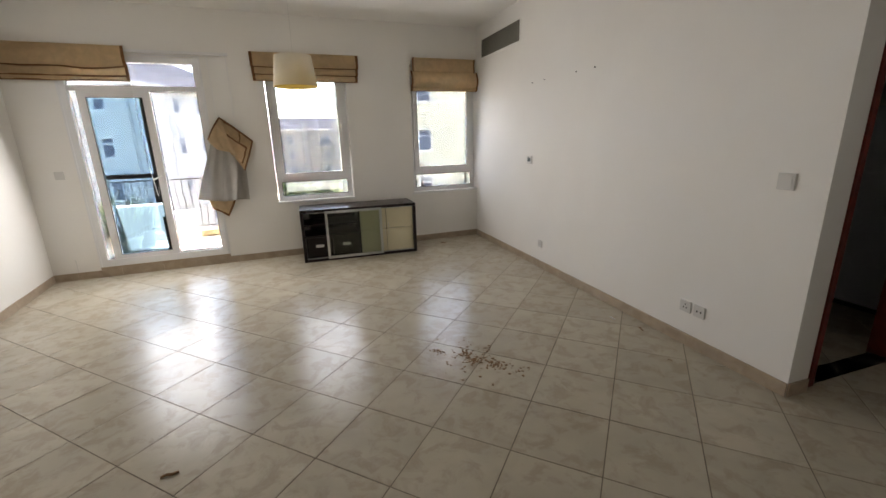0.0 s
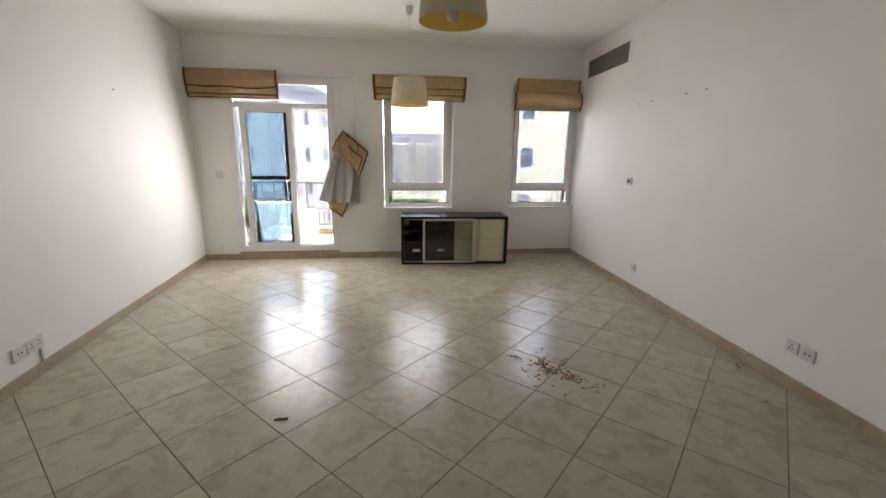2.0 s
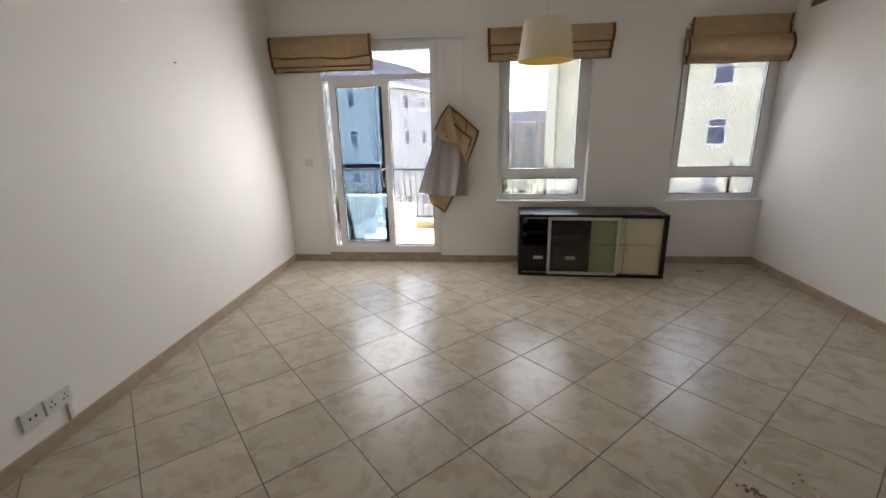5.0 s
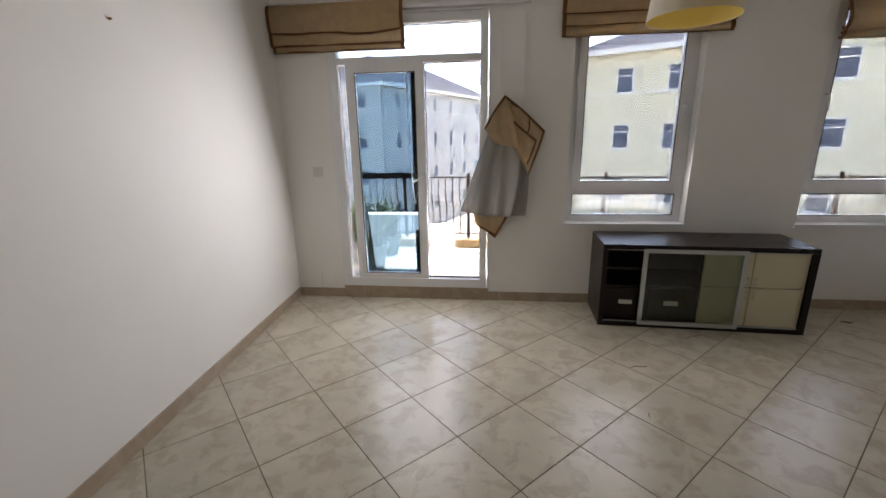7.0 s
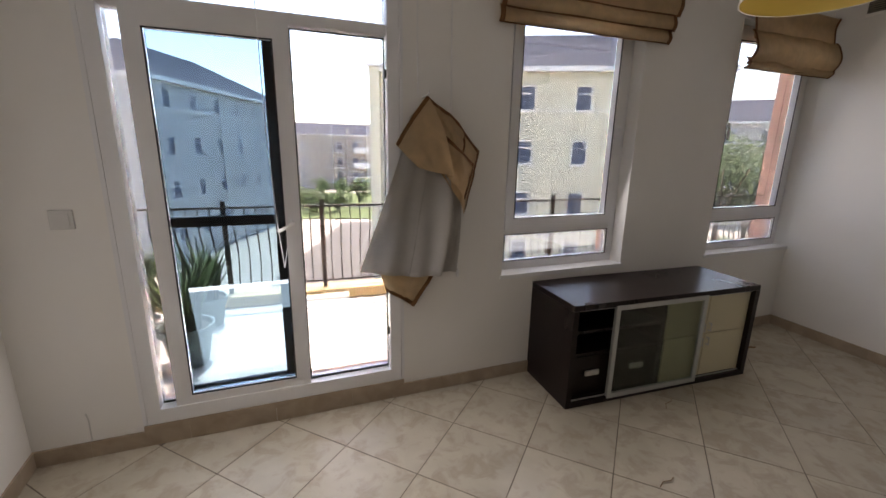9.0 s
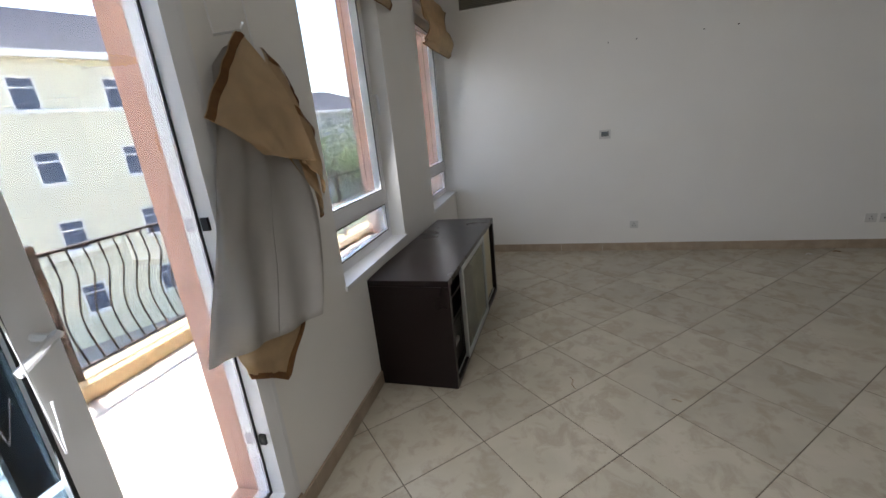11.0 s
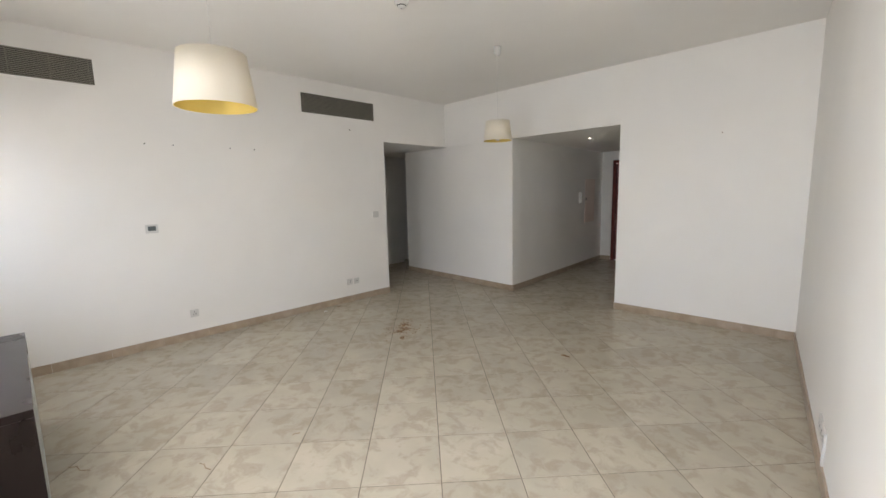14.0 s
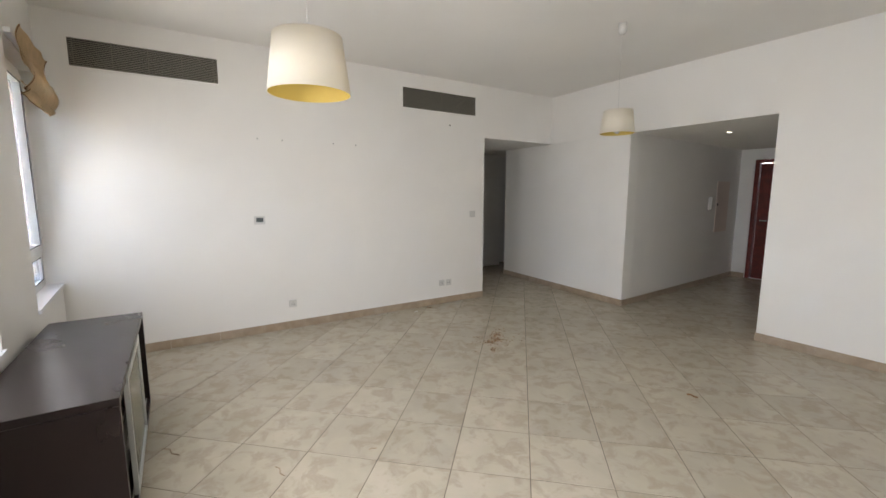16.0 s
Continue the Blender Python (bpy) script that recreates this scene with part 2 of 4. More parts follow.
def sheet_bm(grid, thick=0.004):
    """A cloth from a grid of points, rows of equal length, with thickness."""
    bm = bmesh.new()
    rows = [[bm.verts.new(p) for p in row] for row in grid]
    for a, b in zip(rows, rows[1:]):
        for i in range(len(a) - 1):
            bm.faces.new((a[i], a[i + 1], b[i + 1], b[i]))
    bmesh.ops.solidify(bm, geom=list(bm.faces), thickness=thick)
    return bm


# ---- large structure ----
struct = dict(kind="structure")
floor = prism("floor", [(-0.3, -0.14), (5.43, 0.14), (5.43, -0.4), (8.8, -0.4), (8.8, -9.6), (0.2, -9.6)], -0.2, -0.0018, GROUT, kind="structure")
ceiling = prism("ceiling", [(-0.3, -0.14), (5.43, 0.14), (5.43, -6.0), (0.35, -6.0)], H, H + 0.2, CEILING, kind="structure")
prism("ceiling_hall", [(HALL_W - 0.1, -5.95), (4.3, -5.95), (4.3, -9.5), (HALL_W - 0.1, -9.5)], LINTEL, LINTEL + 0.2, CEILING, kind="structure")
prism("ceiling_lobby", [(XE + 0.18, KIT_Y), (8.8, KIT_Y), (8.8, -9.5), (4.3, -9.5), (4.3, -5.95), (XE + 0.18, -5.9)], LINTEL + 0.005, LINTEL + 0.2, CEILING, kind="structure")
prism("ceiling_kitchen", [(XE + 0.18, -0.4), (8.8, -0.4), (8.8, KIT_Y), (XE + 0.18, KIT_Y)], 2.5, 2.7, CEILING, kind="structure")
DOOR = (0.47, 1.79, 0.118, 2.40)
WIN_A = (2.455, 3.42, 0.72, 2.42)
WIN_B = (4.275, NLEN, 0.72, 2.42)
bm = wall_bm(NLEN + 0.5, 0.17, -0.004, H, [(a + 0.3, b + 0.3, c, d) for a, b, c, d in (DOOR, WIN_A, WIN_B)])
part("wall_north", bm, PLASTER, kind="structure").matrix_basis = MN @ pose(-0.3, 0, 0)
bm = wall_bm(12.2, 0.10, -3.5, 3.3, [(a + 4, b + 4, c, d) for a, b, c, d in (DOOR, WIN_A, WIN_B)])
part("wall_facade", bm, SALMON, kind="structure").matrix_basis = MN @ pose(-4, 0.171, 0)
prism("wall_west", [NW + Vector((0, 0.02)), SW + Vector((0.0, -0.02)), SW + Vector((-0.25, -0.02)), NW + Vector((-0.25, 0.02))], -0.004, H, PLASTER, kind="structure")
prism("wall_east", [(XE, KIT_Y), (XE + 0.16, KIT_Y), (XE + 0.16, NE.y + 0.17), (XE, NE.y + 0.17)], -0.004, H, PLASTER, kind="structure")
prism("wall_east_lintel", [(XE, KIT_Y), (XE, -5.9), (XE + 0.2, -5.9), (XE + 0.2, KIT_Y)], LINTEL, H, PLASTER, kind="structure")
prism("wall_south_a", [(0.3, -5.755), (HALL_W, -5.755), (HALL_W, -5.95), (0.3, -5.95)], -0.004, H, PLASTER, kind="structure")
prism("wall_south_b", [(HALL_E, -5.755), (SE.x, SE.y), (SE.x, SE.y - 0.15), (HALL_E + 0.1, -5.95), (HALL_E, -5.95)], -0.004, LINTEL, PLASTER, kind="structure")
prism("wall_south_lintel", [(HALL_W, -5.755), (HALL_E, -5.755), (XE + 0.2, -5.84), (XE + 0.2, -5.99), (HALL_E, -5.95), (HALL_W, -5.95)], LINTEL, H, PLASTER, kind="structure")
prism("wall_hall_west", [(HALL_W, -5.95), (HALL_W - 0.15, -5.95), (HALL_W - 0.15, HALL_END - 0.2), (HALL_W, HALL_END - 0.2)], -0.004, LINTEL, PLASTER, kind="structure")
prism("wall_hall_east", [(HALL_E, -5.95), (4.045, HALL_END), (4.2, HALL_END), (4.05, -5.96)], -0.004, LINTEL, PLASTER, kind="structure")
bm = wall_bm(1.85, 0.18, -0.004, LINTEL, [(0.595, 1.495, 0, 2.06)])
part("wall_hall_end", bm, PLASTER, kind="structure").location = (HALL_W, HALL_END - 0.18, 0)
# the dim lobby and the kitchen beyond it
prism("wall_lobby_south", [(4.2, -9.3), (8.8, -9.3), (8.8, -9.5), (4.2, -9.5)], -0.004, LINTEL, PLASTER, kind="structure")
prism("wall_lobby_far", [(7.45, -6.5), (7.6, -6.5), (7.6, -9.3), (7.45, -9.3)], -0.004, LINTEL, PLASTER, kind="structure")
prism("wall_lobby_east", [(7.2, KIT_Y), (7.4, KIT_Y), (7.4, -6.5), (7.6, -6.5), (7.6, -6.35), (7.2, -6.35)][:4] + [(7.2, -6.5)], -0.004, LINTEL, PLASTER, kind="structure")
bm = wall_bm(3.36, 0.12, -0.004, 2.5, [(0.09, 0.877, 0, 2.09)])
part("wall_kitchen", bm, PLASTER, kind="structure").location = (XE + 0.161, KIT_Y + 0.03, 0)
prism("wall_kitchen_east", [(8.6, -0.4), (8.8, -0.4), (8.8, KIT_Y), (8.6, KIT_Y)], -0.004, 2.5, PLASTER, kind="structure")
prism("wall_kitchen_north", [(XE + 0.16, -0.4), (8.8, -0.4), (8.8, -0.25), (XE + 0.16, -0.25)], -0.004, 2.5, PLASTER, kind="structure")
prism("roof_slab", [(-0.4, -0.15), (5.5, 0.15), (8.9, 0.15), (8.9, -9.7), (-0.4, -9.7)], 3.121, 3.3, SALMON, kind="structure")


part("balcony_ceiling", wall_bm(12.2, 1.15, 3.121, 3.3, []), PLASTER, kind="structure").matrix_basis = MN @ pose(-4, 0.272, 0)


# skirting along every wall of the room
def skirting(a, b, name="baseboard"):
    a, b = Vector(a), Vector(b)
    d = (b - a)
    length = d.length
    bm = bmesh.new()
    x = 0.0
    while x < length - 0.01:
        e = min(x + 0.42, length)
        add_box(bm, x, e - 0.0015, 0.0, 0.011, -0.001, 0.082)
        x = e
    m = Matrix.Translation((a.x, a.y, 0)) @ Matrix.Rotation(math.atan2(d.y, d.x), 4, 'Z')
    ob = part(name, bm, SKIRT, kind="structure")
    ob.matrix_basis = m


skirting(NW, SW)
skirting(SW, (HALL_W, -5.755))
skirting((HALL_W, -5.755), (HALL_W, HALL_END))
skirting((3.835, HALL_END), (4.045, HALL_END))
skirting((4.045, HALL_END), (HALL_E, -5.755))
skirting((HALL_E, -5.755), SE)
skirting((XE, KIT_Y), NE)
skirting((XE + 0.16, KIT_Y), (XE, KIT_Y))
skirting(NE, NW)


# ---- the front door at the end of the hall ----
entrance = thing("entrance_door", pose(2.93, HALL_END - 0.10, 0), "closed dark red mahogany entrance door in a matching frame", "door", kind="structure")
part("door_frame", ring_bm(0.005, 0.895, -0.003, 2.055, -0.05, 0.10, 0.06, 0.001), MAHOGANY, entrance)
bm = bmesh.new()
add_box(bm, 0.068, 0.832, -0.02, 0.02, 0.002, 1.99)
bevel(bm, 0.004)
part("door_leaf", bm, MAHOGANY, entrance)
for z0, z1 in ((0.15, 0.85), (1.0, 1.85)):
    bm = bmesh.new()
    add_box(bm, 0.17, 0.73, 0.018, 0.032, z0, z1)
    bevel(bm, 0.006)
    part("door_panel", bm, MAHOGANY, entrance)
bm = bmesh.new()
tube(bm, [(0.77, 0.021, 1.02), (0.77, 0.06, 1.02), (0.67, 0.065, 1.02)], 0.009)
part("door_handle", bm, CHROME, entrance, "chrome lever handle")

# ---- kitchen doorway: red-brown lining, open leaf inside ----
kit = thing("kitchen_doorway", pose(XE + 0.161, KIT_Y + 0.03, 0), "red mahogany lining round the open kitchen doorway", "door frame", kind="structure")
part("door_lining", ring_bm(0.062, 0.905, -0.003, 2.12, -0.014, 0.134, 0.035, 0.001), MAHOGANY, kit)

fridge = thing("fridge", pose(7.02, -4.12, 0), "tall white enamel fridge standing in the dark kitchen", "fridge")
for nm, z0, z1 in (("lower_door", 0.06, 1.13), ("upper_door", 1.15, 1.62)):
    bm = bmesh.new()
    add_box(bm, 0.0, 0.05, 0.0, 0.62, z0, z1)
    bevel(bm, 0.012, 3)
    part(nm, bm, FRIDGE, fridge)
    bm = bmesh.new()
    tube(bm, [(-0.002, 0.06, z0 + 0.1), (-0.035, 0.06, z0 + 0.11), (-0.035, 0.06, z0 + 0.36), (-0.002, 0.06, z0 + 0.37)], 0.008)
    part("door_handle", bm, CHROME, fridge)
box("body", 0.052, 0.65, 0.0, 0.62, 0.03, 1.62, FRIDGE, fridge, 0.01)
box("plinth", 0.03, 0.62, 0.01, 0.61, 0.0, 0.03, DARKHOLE, fridge)


# ---- balcony door: white frame, one leaf slid open, dark insect-screen frame behind it ----
balcony_door = thing("balcony_door", MN, "white upvc glazed balcony door with dark insect screen", "door", kind="structure")
part("door_frame", ring_bm(0.472, 1.788, 0.12, 2.398, -0.012, 0.10, 0.062, 0.075), UPVC, balcony_door)
box("transom", 0.535, 1.725, 0.0, 0.09, 2.045, 2.098, UPVC, balcony_door, 0.004)
box("track", 0.536, 1.724, 0.052, 0.058, 0.196, 0.206, ALU, balcony_door)
casing = ring_bm(0.452, 1.808, 0.119, 2.425, -0.011, -0.001, 0.018, 0.001)
part("casing", casing, UPVC, balcony_door)
pane = box("upper_pane", 0.535, 1.725, 0.04, 0.046, 2.099, 2.335, glass("solar_glass", (0.098, 0.10, 0.10)), balcony_door)
CLEAR = pane.data.materials[0]
BLUE = glass("blue_tinted_glass", (0.040, 0.062, 0.076))
# added tinted pane across the open half, dims the bright view outside
box("pane", 1.264, 1.724, 0.046, 0.052, 0.196, 2.044, glass("view_dimming_glass", (0.13, 0.13, 0.128)), balcony_door)
leaf = part("door_leaf", ring_bm(0.605, 1.262, 0.142, 2.052, -0.004, 0.042, 0.078, 0.105), UPVC, balcony_door)
box("pane", 0.684, 1.183, 0.016, 0.022, 0.248, 1.973, BLUE, leaf)
part("gasket", ring_bm(0.678, 1.189, 0.243, 1.979, -0.006, -0.002, 0.007), GASKET, leaf)
bm = bmesh.new()
tube(bm, [(1.222, -0.004, 1.12), (1.222, -0.05, 1.12), (1.235, -0.055, 1.125), (1.15, -0.06, 1.085)], 0.009)
part("door_handle", bm, UPVC, leaf, "white lever handle")
screen = part("insect_screen", ring_bm(0.60, 1.195, 0.20, 2.04, 0.062, 0.082, 0.055), SCREEN, balcony_door, "dark grey sliding screen frame")
box("rail", 0.656, 1.139, 0.064, 0.080, 1.105, 1.155, SCREEN, screen)
box("side_pane", 0.535, 0.604, 0.046, 0.051, 0.196, 2.044, CLEAR, balcony_door)
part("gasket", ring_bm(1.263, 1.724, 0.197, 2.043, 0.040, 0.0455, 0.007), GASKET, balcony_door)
for z in (0.42, 1.2, 1.85):
    box("catch", 1.716, 1.726, 0.006, 0.03, z, z + 0.04, GASKET, balcony_door)
bm = bmesh.new()
add_box(bm, 0.455, 1.805, -0.018, -0.0125, 0.084, 0.1175)
part("threshold", bm, SKIRT, balcony_door)


def window(name, u0, u1, hinge_right, handle_z=1.66):
    w = thing(name, MN, "white upvc window with a fixed lower light, in a plaster reveal", "window", kind="structure")
    y0, y1 = 0.10, 0.16
    part("window_frame", ring_bm(u0 + 0.004, u1 - 0.004, 0.722, 2.418, y0, y1, 0.06, 0.058), UPVC, w)
    box("transom", u0 + 0.064, u1 - 0.064, y0, y1, 0.958, 1.015, UPVC, w, 0.003)
    sash = part("sash", ring_bm(u0 + 0.055, u1 - 0.055, 1.0, 2.37, y0 - 0.018, y0 + 0.04, 0.062, 0.07), UPVC, w)
    box("pane", u0 + 0.118, u1 - 0.118, y0 + 0.032, y0 + 0.038, 1.071, 2.307, CLEAR, sash)
    part("gasket", ring_bm(u0 + 0.114, u1 - 0.114, 1.066, 2.311, y0 - 0.0195, y0 - 0.015, 0.006), GASKET, sash)
    box("lower_pane", u0 + 0.065, u1 - 0.065, y0 + 0.02, y0 + 0.026, 0.781, 0.957, CLEAR, w)
    part("gasket", ring_bm(u0 + 0.06, u1 - 0.06, 0.777, 0.961, y0 - 0.002, y0 - 0.0005, 0.007), GASKET, w)
    hx = (u1 - 0.085) if hinge_right else (u0 + 0.085)
    bm = bmesh.new()
    tube(bm, [(hx, y0 - 0.018, handle_z), (hx, y0 - 0.055, handle_z), (hx, y0 - 0.062, handle_z - 0.02), (hx + 0.004, y0 - 0.058, handle_z - 0.12)], 0.009)
    part("window_handle", bm, UPVC, w, "white lever handle")
    bm = bmesh.new()
    add_box(bm, u0 - 0.015, min(u1 + 0.015, NLEN - 0.002), -0.014, -0.001, 0.695, 0.7215)
    add_box(bm, u0 + 0.002, u1 - 0.002, -0.001, y0 - 0.001, 0.7205, 0.7215)
    part("window_sill", bm, UPVC, w)
    return w


window("window_1", WIN_A[0], WIN_A[1], True)
window("window_2", WIN_B[0], WIN_B[1], False, 1.72)


# ---- roman blinds: gathered cloth with brown ribbon edges ----
def roman_blind(name, u0, u1, z0, z1, folds, sag, seed, label, top_drop=0.0):
    rnd = random.Random(seed)
    b = thing(name, MN, label, "blind", "roman blinds over the windows")
    n = 40

    def surface(lo, hi, ua, ub, depth, droop, wave, back):
        grid = []
        for k in range(13):
            t = k / 12
            row = []
            for i in range(n + 1):
                s = i / n
                bow = droop * 4 * s * (1 - s)
                z = hi + (lo - hi) * t - bow * t * (0.4 + 0.6 * noise.noise(Vector((s * 3 + seed, 0.3, 0))) )
                y = -back - depth * math.sin(math.pi * min(1, t * 1.02)) ** 0.7 - wave * noise.noise(Vector((s * 5, t * 2.2, seed)))
                row.append((ua + (ub - ua) * s, y, z))
            grid.append(row)
        return grid
    for j, (lo, hi, inset, depth, droop, back) in enumerate(folds):
        g = surface(z0 + lo, z0 + hi, u0 + inset, u1 - inset, depth, droop, 0.014, back)
        bm = sheet_bm(g, 0.004)
        part("fold", bm, BLIND, b, smooth=True)
        for side in (0, 1):
            gg = []
            for row in g:
                a, c = (row[0], row[1]) if side == 0 else (row[-2], row[-1])
                mid = [Vector(a).lerp(Vector(c), q) for q in (0, 0.5, 1.0)]
                gg.append([(p.x, p.y - 0.004, p.z) for p in mid])
            part("ribbon", sheet_bm(gg, 0.003), TRIM, b, "brown ribbon edging", smooth=True)
        gg = [[(p[0], p[1] - 0.004, p[2] + dz) for p in g[-1]] for dz in (-0.003, 0.014)]
        if folds[0][2] < 0.03 or j != 0:
            part("hem", sheet_bm(gg, 0.003), TRIM, b, "brown ribbon hem", smooth=True)
    box("head_rail", u0 + 0.03, u1 - 0.03, -0.035, -0.002, z1 - 0.06, z1 - 0.03, UPVC, b)
    return b


roman_blind("roman_blind", 0.015, 1.13, 2.14, 2.48, [(0.14, 0.345, 0.004, 0.02, 0.055, 0.082), (0.045, 0.17, 0.0, 0.012, 0.012, 0.06), (0.0, 0.07, 0.008, 0.012, 0.0, 0.035)], 0.04, 3,
            "beige linen roman blind, brown-edged, drawn up beside the balcony door")
roman_blind("roman_blind", 2.33, 3.58, 2.175, 2.485, [(0.15, 0.31, 0.0, 0.02, 0.02, 0.08), (0.07, 0.17, 0.006, 0.012, 0.01, 0.06), (0.0, 0.085, 0.01, 0.015, 0.003, 0.035)], 0.03, 8,
            "beige linen roman blind, brown-edged, gathered flat above a window")
roman_blind("roman_blind", 4.27, 5.245, 2.085, 2.50, [(0.19, 0.415, 0.03, -0.02, 0.03, 0.075), (0.03, 0.25, 0.0, 0.05, 0.03, 0.065), (0.0, 0.08, 0.0, 0.035, 0.0, 0.05)], 0.05, 15,
            "beige linen roman blind, brown-edged, sagging above the corner window")

# the bare rail right of the first blind, and its cords
rail = thing("blind_rail", MN, "thin white aluminium blind rail on the wall with hanging cords", "rail")
box("bar", 1.10, 2.105, -0.045, -0.001, 2.432, 2.462, UPVC, rail, 0.003)
for u, zb in ((1.885, 1.76), (2.075, 1.60)):
    bm = bmesh.new()
    tube(bm, [(u, -0.012, 2.436), (u + 0.002, -0.01, 2.0), (u, -0.03, zb)], 0.0028, 5)
    part("cord", bm, UPVC, rail)
bm = bmesh.new()
tube(bm, [(1.13, -0.07, 2.15), (1.132, -0.075, 1.6), (1.15, -0.08, 1.15), (1.17, -0.06, 0.9), (1.19, -0.04, 1.0)], 0.002, 5)
part("cord", bm, UPVC, rail)

# ---- the taken-down blind that hangs on the wall beside the door ----
def cloth(rows, waves, depth, seed, n=40, m=20):
    """A cloth through rows of guide points (u, v, z), top to bottom, pleated along its width."""
    def along(line, s):
        q = s * (len(line) - 1)
        i = min(int(q), len(line) - 2)
        f = q - i
        p = [Vector(line[max(0, min(len(line) - 1, i + d))]) for d in (-1, 0, 1, 2)]
        return 0.5 * (2 * p[1] + (p[2] - p[0]) * f + (2 * p[0] - 5 * p[1] + 4 * p[2] - p[3]) * f * f + (3 * p[1] - p[0] - 3 * p[2] + p[3]) * f ** 3)
    grid = []
    for k in range(m + 1):
        t = k / m
        row = []
        for i in range(n + 1):
            s = i / n
            p = along([along(r, s) for r in rows], t)
            p.y -= depth * (0.5 + 0.5 * math.sin((s + 0.05 * math.sin(3 * t + seed)) * waves * 2 * math.pi + seed)) * (0.25 + 0.75 * min(1, 1.4 * t)) + 0.010 * noise.noise(Vector((s * 5, t * 4, seed)))
            p.y = min(p.y, -0.006)
            row.append(p)
        grid.append(row)
    return grid


def strip(grid, ribbon_width, side="top", thick=0.003, off=0.005):
    """A ribbon along one edge of a cloth."""
    if side == "top":
        a, b = grid[0], grid[1]
    elif side == "bottom":
        a, b = grid[-1], grid[-2]
    elif side == "left":
        a, b = [r[0] for r in grid], [r[1] for r in grid]
    else:
        a, b = [r[-1] for r in grid], [r[-2] for r in grid]
    out = [[], []]
    for p, q in zip(a, b):
        d = (q - p).normalized() * ribbon_width
        out[0].append(p + Vector((0, -off, 0)))
        out[1].append(p + d + Vector((0, -off, 0)))
    return sheet_bm(out, thick)


hung = thing("hung_blind", MN, "taken-down beige roman blind with grey lining, hooked on the wall", "blind")
# grey lining, hanging from the hook to knee height, its right half bulging into the room
g = cloth([[(1.84, -0.03, 1.66), (1.92, -0.04, 1.73), (2.00, -0.06, 1.68)],
           [(1.78, -0.03, 1.45), (1.90, -0.07, 1.42), (2.02, -0.12, 1.44)],
           [(1.66, -0.02, 1.12), (1.84, -0.06, 1.12), (2.05, -0.16, 1.18)],
           [(1.555, -0.01, 0.83), (1.79, -0.04, 0.79), (1.99, -0.13, 0.80)]], 3.4, 0.018, 1.0)
part("lining", sheet_bm(g, 0.004), LINING, hung, "pale grey pleated lining", smooth=True)
part("seam", sheet_bm([[r[23] + Vector((0, -0.004, 0)) for r in g], [r[23] + Vector((0.006, -0.0045, 0)) for r in g]], 0.002), LINING, hung)
g = cloth([[(1.98, -0.05, 1.68), (2.06, -0.05, 1.60)], [(2.00, -0.08, 1.40), (2.12, -0.06, 1.38)], [(2.00, -0.10, 1.10), (2.13, -0.05, 1.10)], [(1.97, -0.08, 0.80), (2.12, -0.02, 0.79)]], 1.0, 0.03, 2.0)
part("lining", sheet_bm(g, 0.004), LINING, hung, "pale grey pleated lining", smooth=True)
# the beige flap folded over to the left
g = cloth([[(1.76, -0.03, 1.52), (1.84, -0.06, 1.66), (1.92, -0.08, 1.77)],
           [(1.80, -0.09, 1.46), (1.88, -0.13, 1.52), (1.98, -0.16, 1.60)],
           [(1.86, -0.12, 1.40), (1.93, -0.16, 1.38), (2.03, -0.20, 1.36)]], 0.9, 0.02, 0.4)
part("face", sheet_bm(g, 0.004), BLIND, hung, "beige linen face", smooth=True)
part("ribbon", strip(g, 0.026, "top"), TRIM, hung, "brown ribbon edging", smooth=True)
# the right part, stepping down in three turns of cloth
for k, (rows, waves) in enumerate((
        ([[(1.92, -0.06, 1.77), (2.06, -0.08, 1.66), (2.25, -0.03, 1.49)], [(1.95, -0.09, 1.55), (2.08, -0.12, 1.44), (2.20, -0.07, 1.34)], [(1.96, -0.12, 1.40), (2.07, -0.16, 1.24), (2.12, -0.12, 1.14)]], 1.3),
        ([[(1.96, -0.12, 1.72), (2.04, -0.13, 1.67), (2.12, -0.10, 1.60)], [(1.98, -0.13, 1.62), (2.05, -0.15, 1.58), (2.12, -0.11, 1.52)], [(1.99, -0.14, 1.53), (2.05, -0.155, 1.50), (2.10, -0.12, 1.46)]], 0.8),
        ([[(1.98, -0.15, 1.58), (2.07, -0.17, 1.50), (2.18, -0.11, 1.42)], [(1.99, -0.16, 1.47), (2.07, -0.185, 1.40), (2.15, -0.13, 1.33)], [(2.00, -0.17, 1.36), (2.06, -0.19, 1.29), (2.11, -0.15, 1.23)]], 0.8))):
    g = cloth(rows, waves, 0.018, 2.2 + k)
    part("face", sheet_bm(g, 0.004), BLIND, hung, "beige linen face", smooth=True)
    part("ribbon", strip(g, 0.024, "top"), TRIM, hung, "brown ribbon edging", smooth=True)
    part("ribbon", strip(g, 0.022, "right"), TRIM, hung, "brown ribbon edging", smooth=True)
# the lower end of the cloth showing under the lining
g = cloth([[(1.66, -0.01, 0.86), (1.80, -0.02, 0.86), (1.99, -0.09, 0.84)], [(1.68, -0.01, 0.77), (1.79, -0.02, 0.74), (1.93, -0.06, 0.72)], [(1.70, -0.01, 0.70), (1.79, -0.015, 0.645), (1.86, -0.025, 0.59)]], 0.7, 0.012, 0.9)
part("face", sheet_bm(g, 0.004), BLIND, hung, "beige linen face", smooth=True)
part("ribbon", strip(g, 0.026, "bottom"), TRIM, hung, "brown ribbon edging", smooth=True)
part("ribbon", strip(g, 0.024, "right"), TRIM, hung, "brown ribbon edging", smooth=True)
bm = bmesh.new()
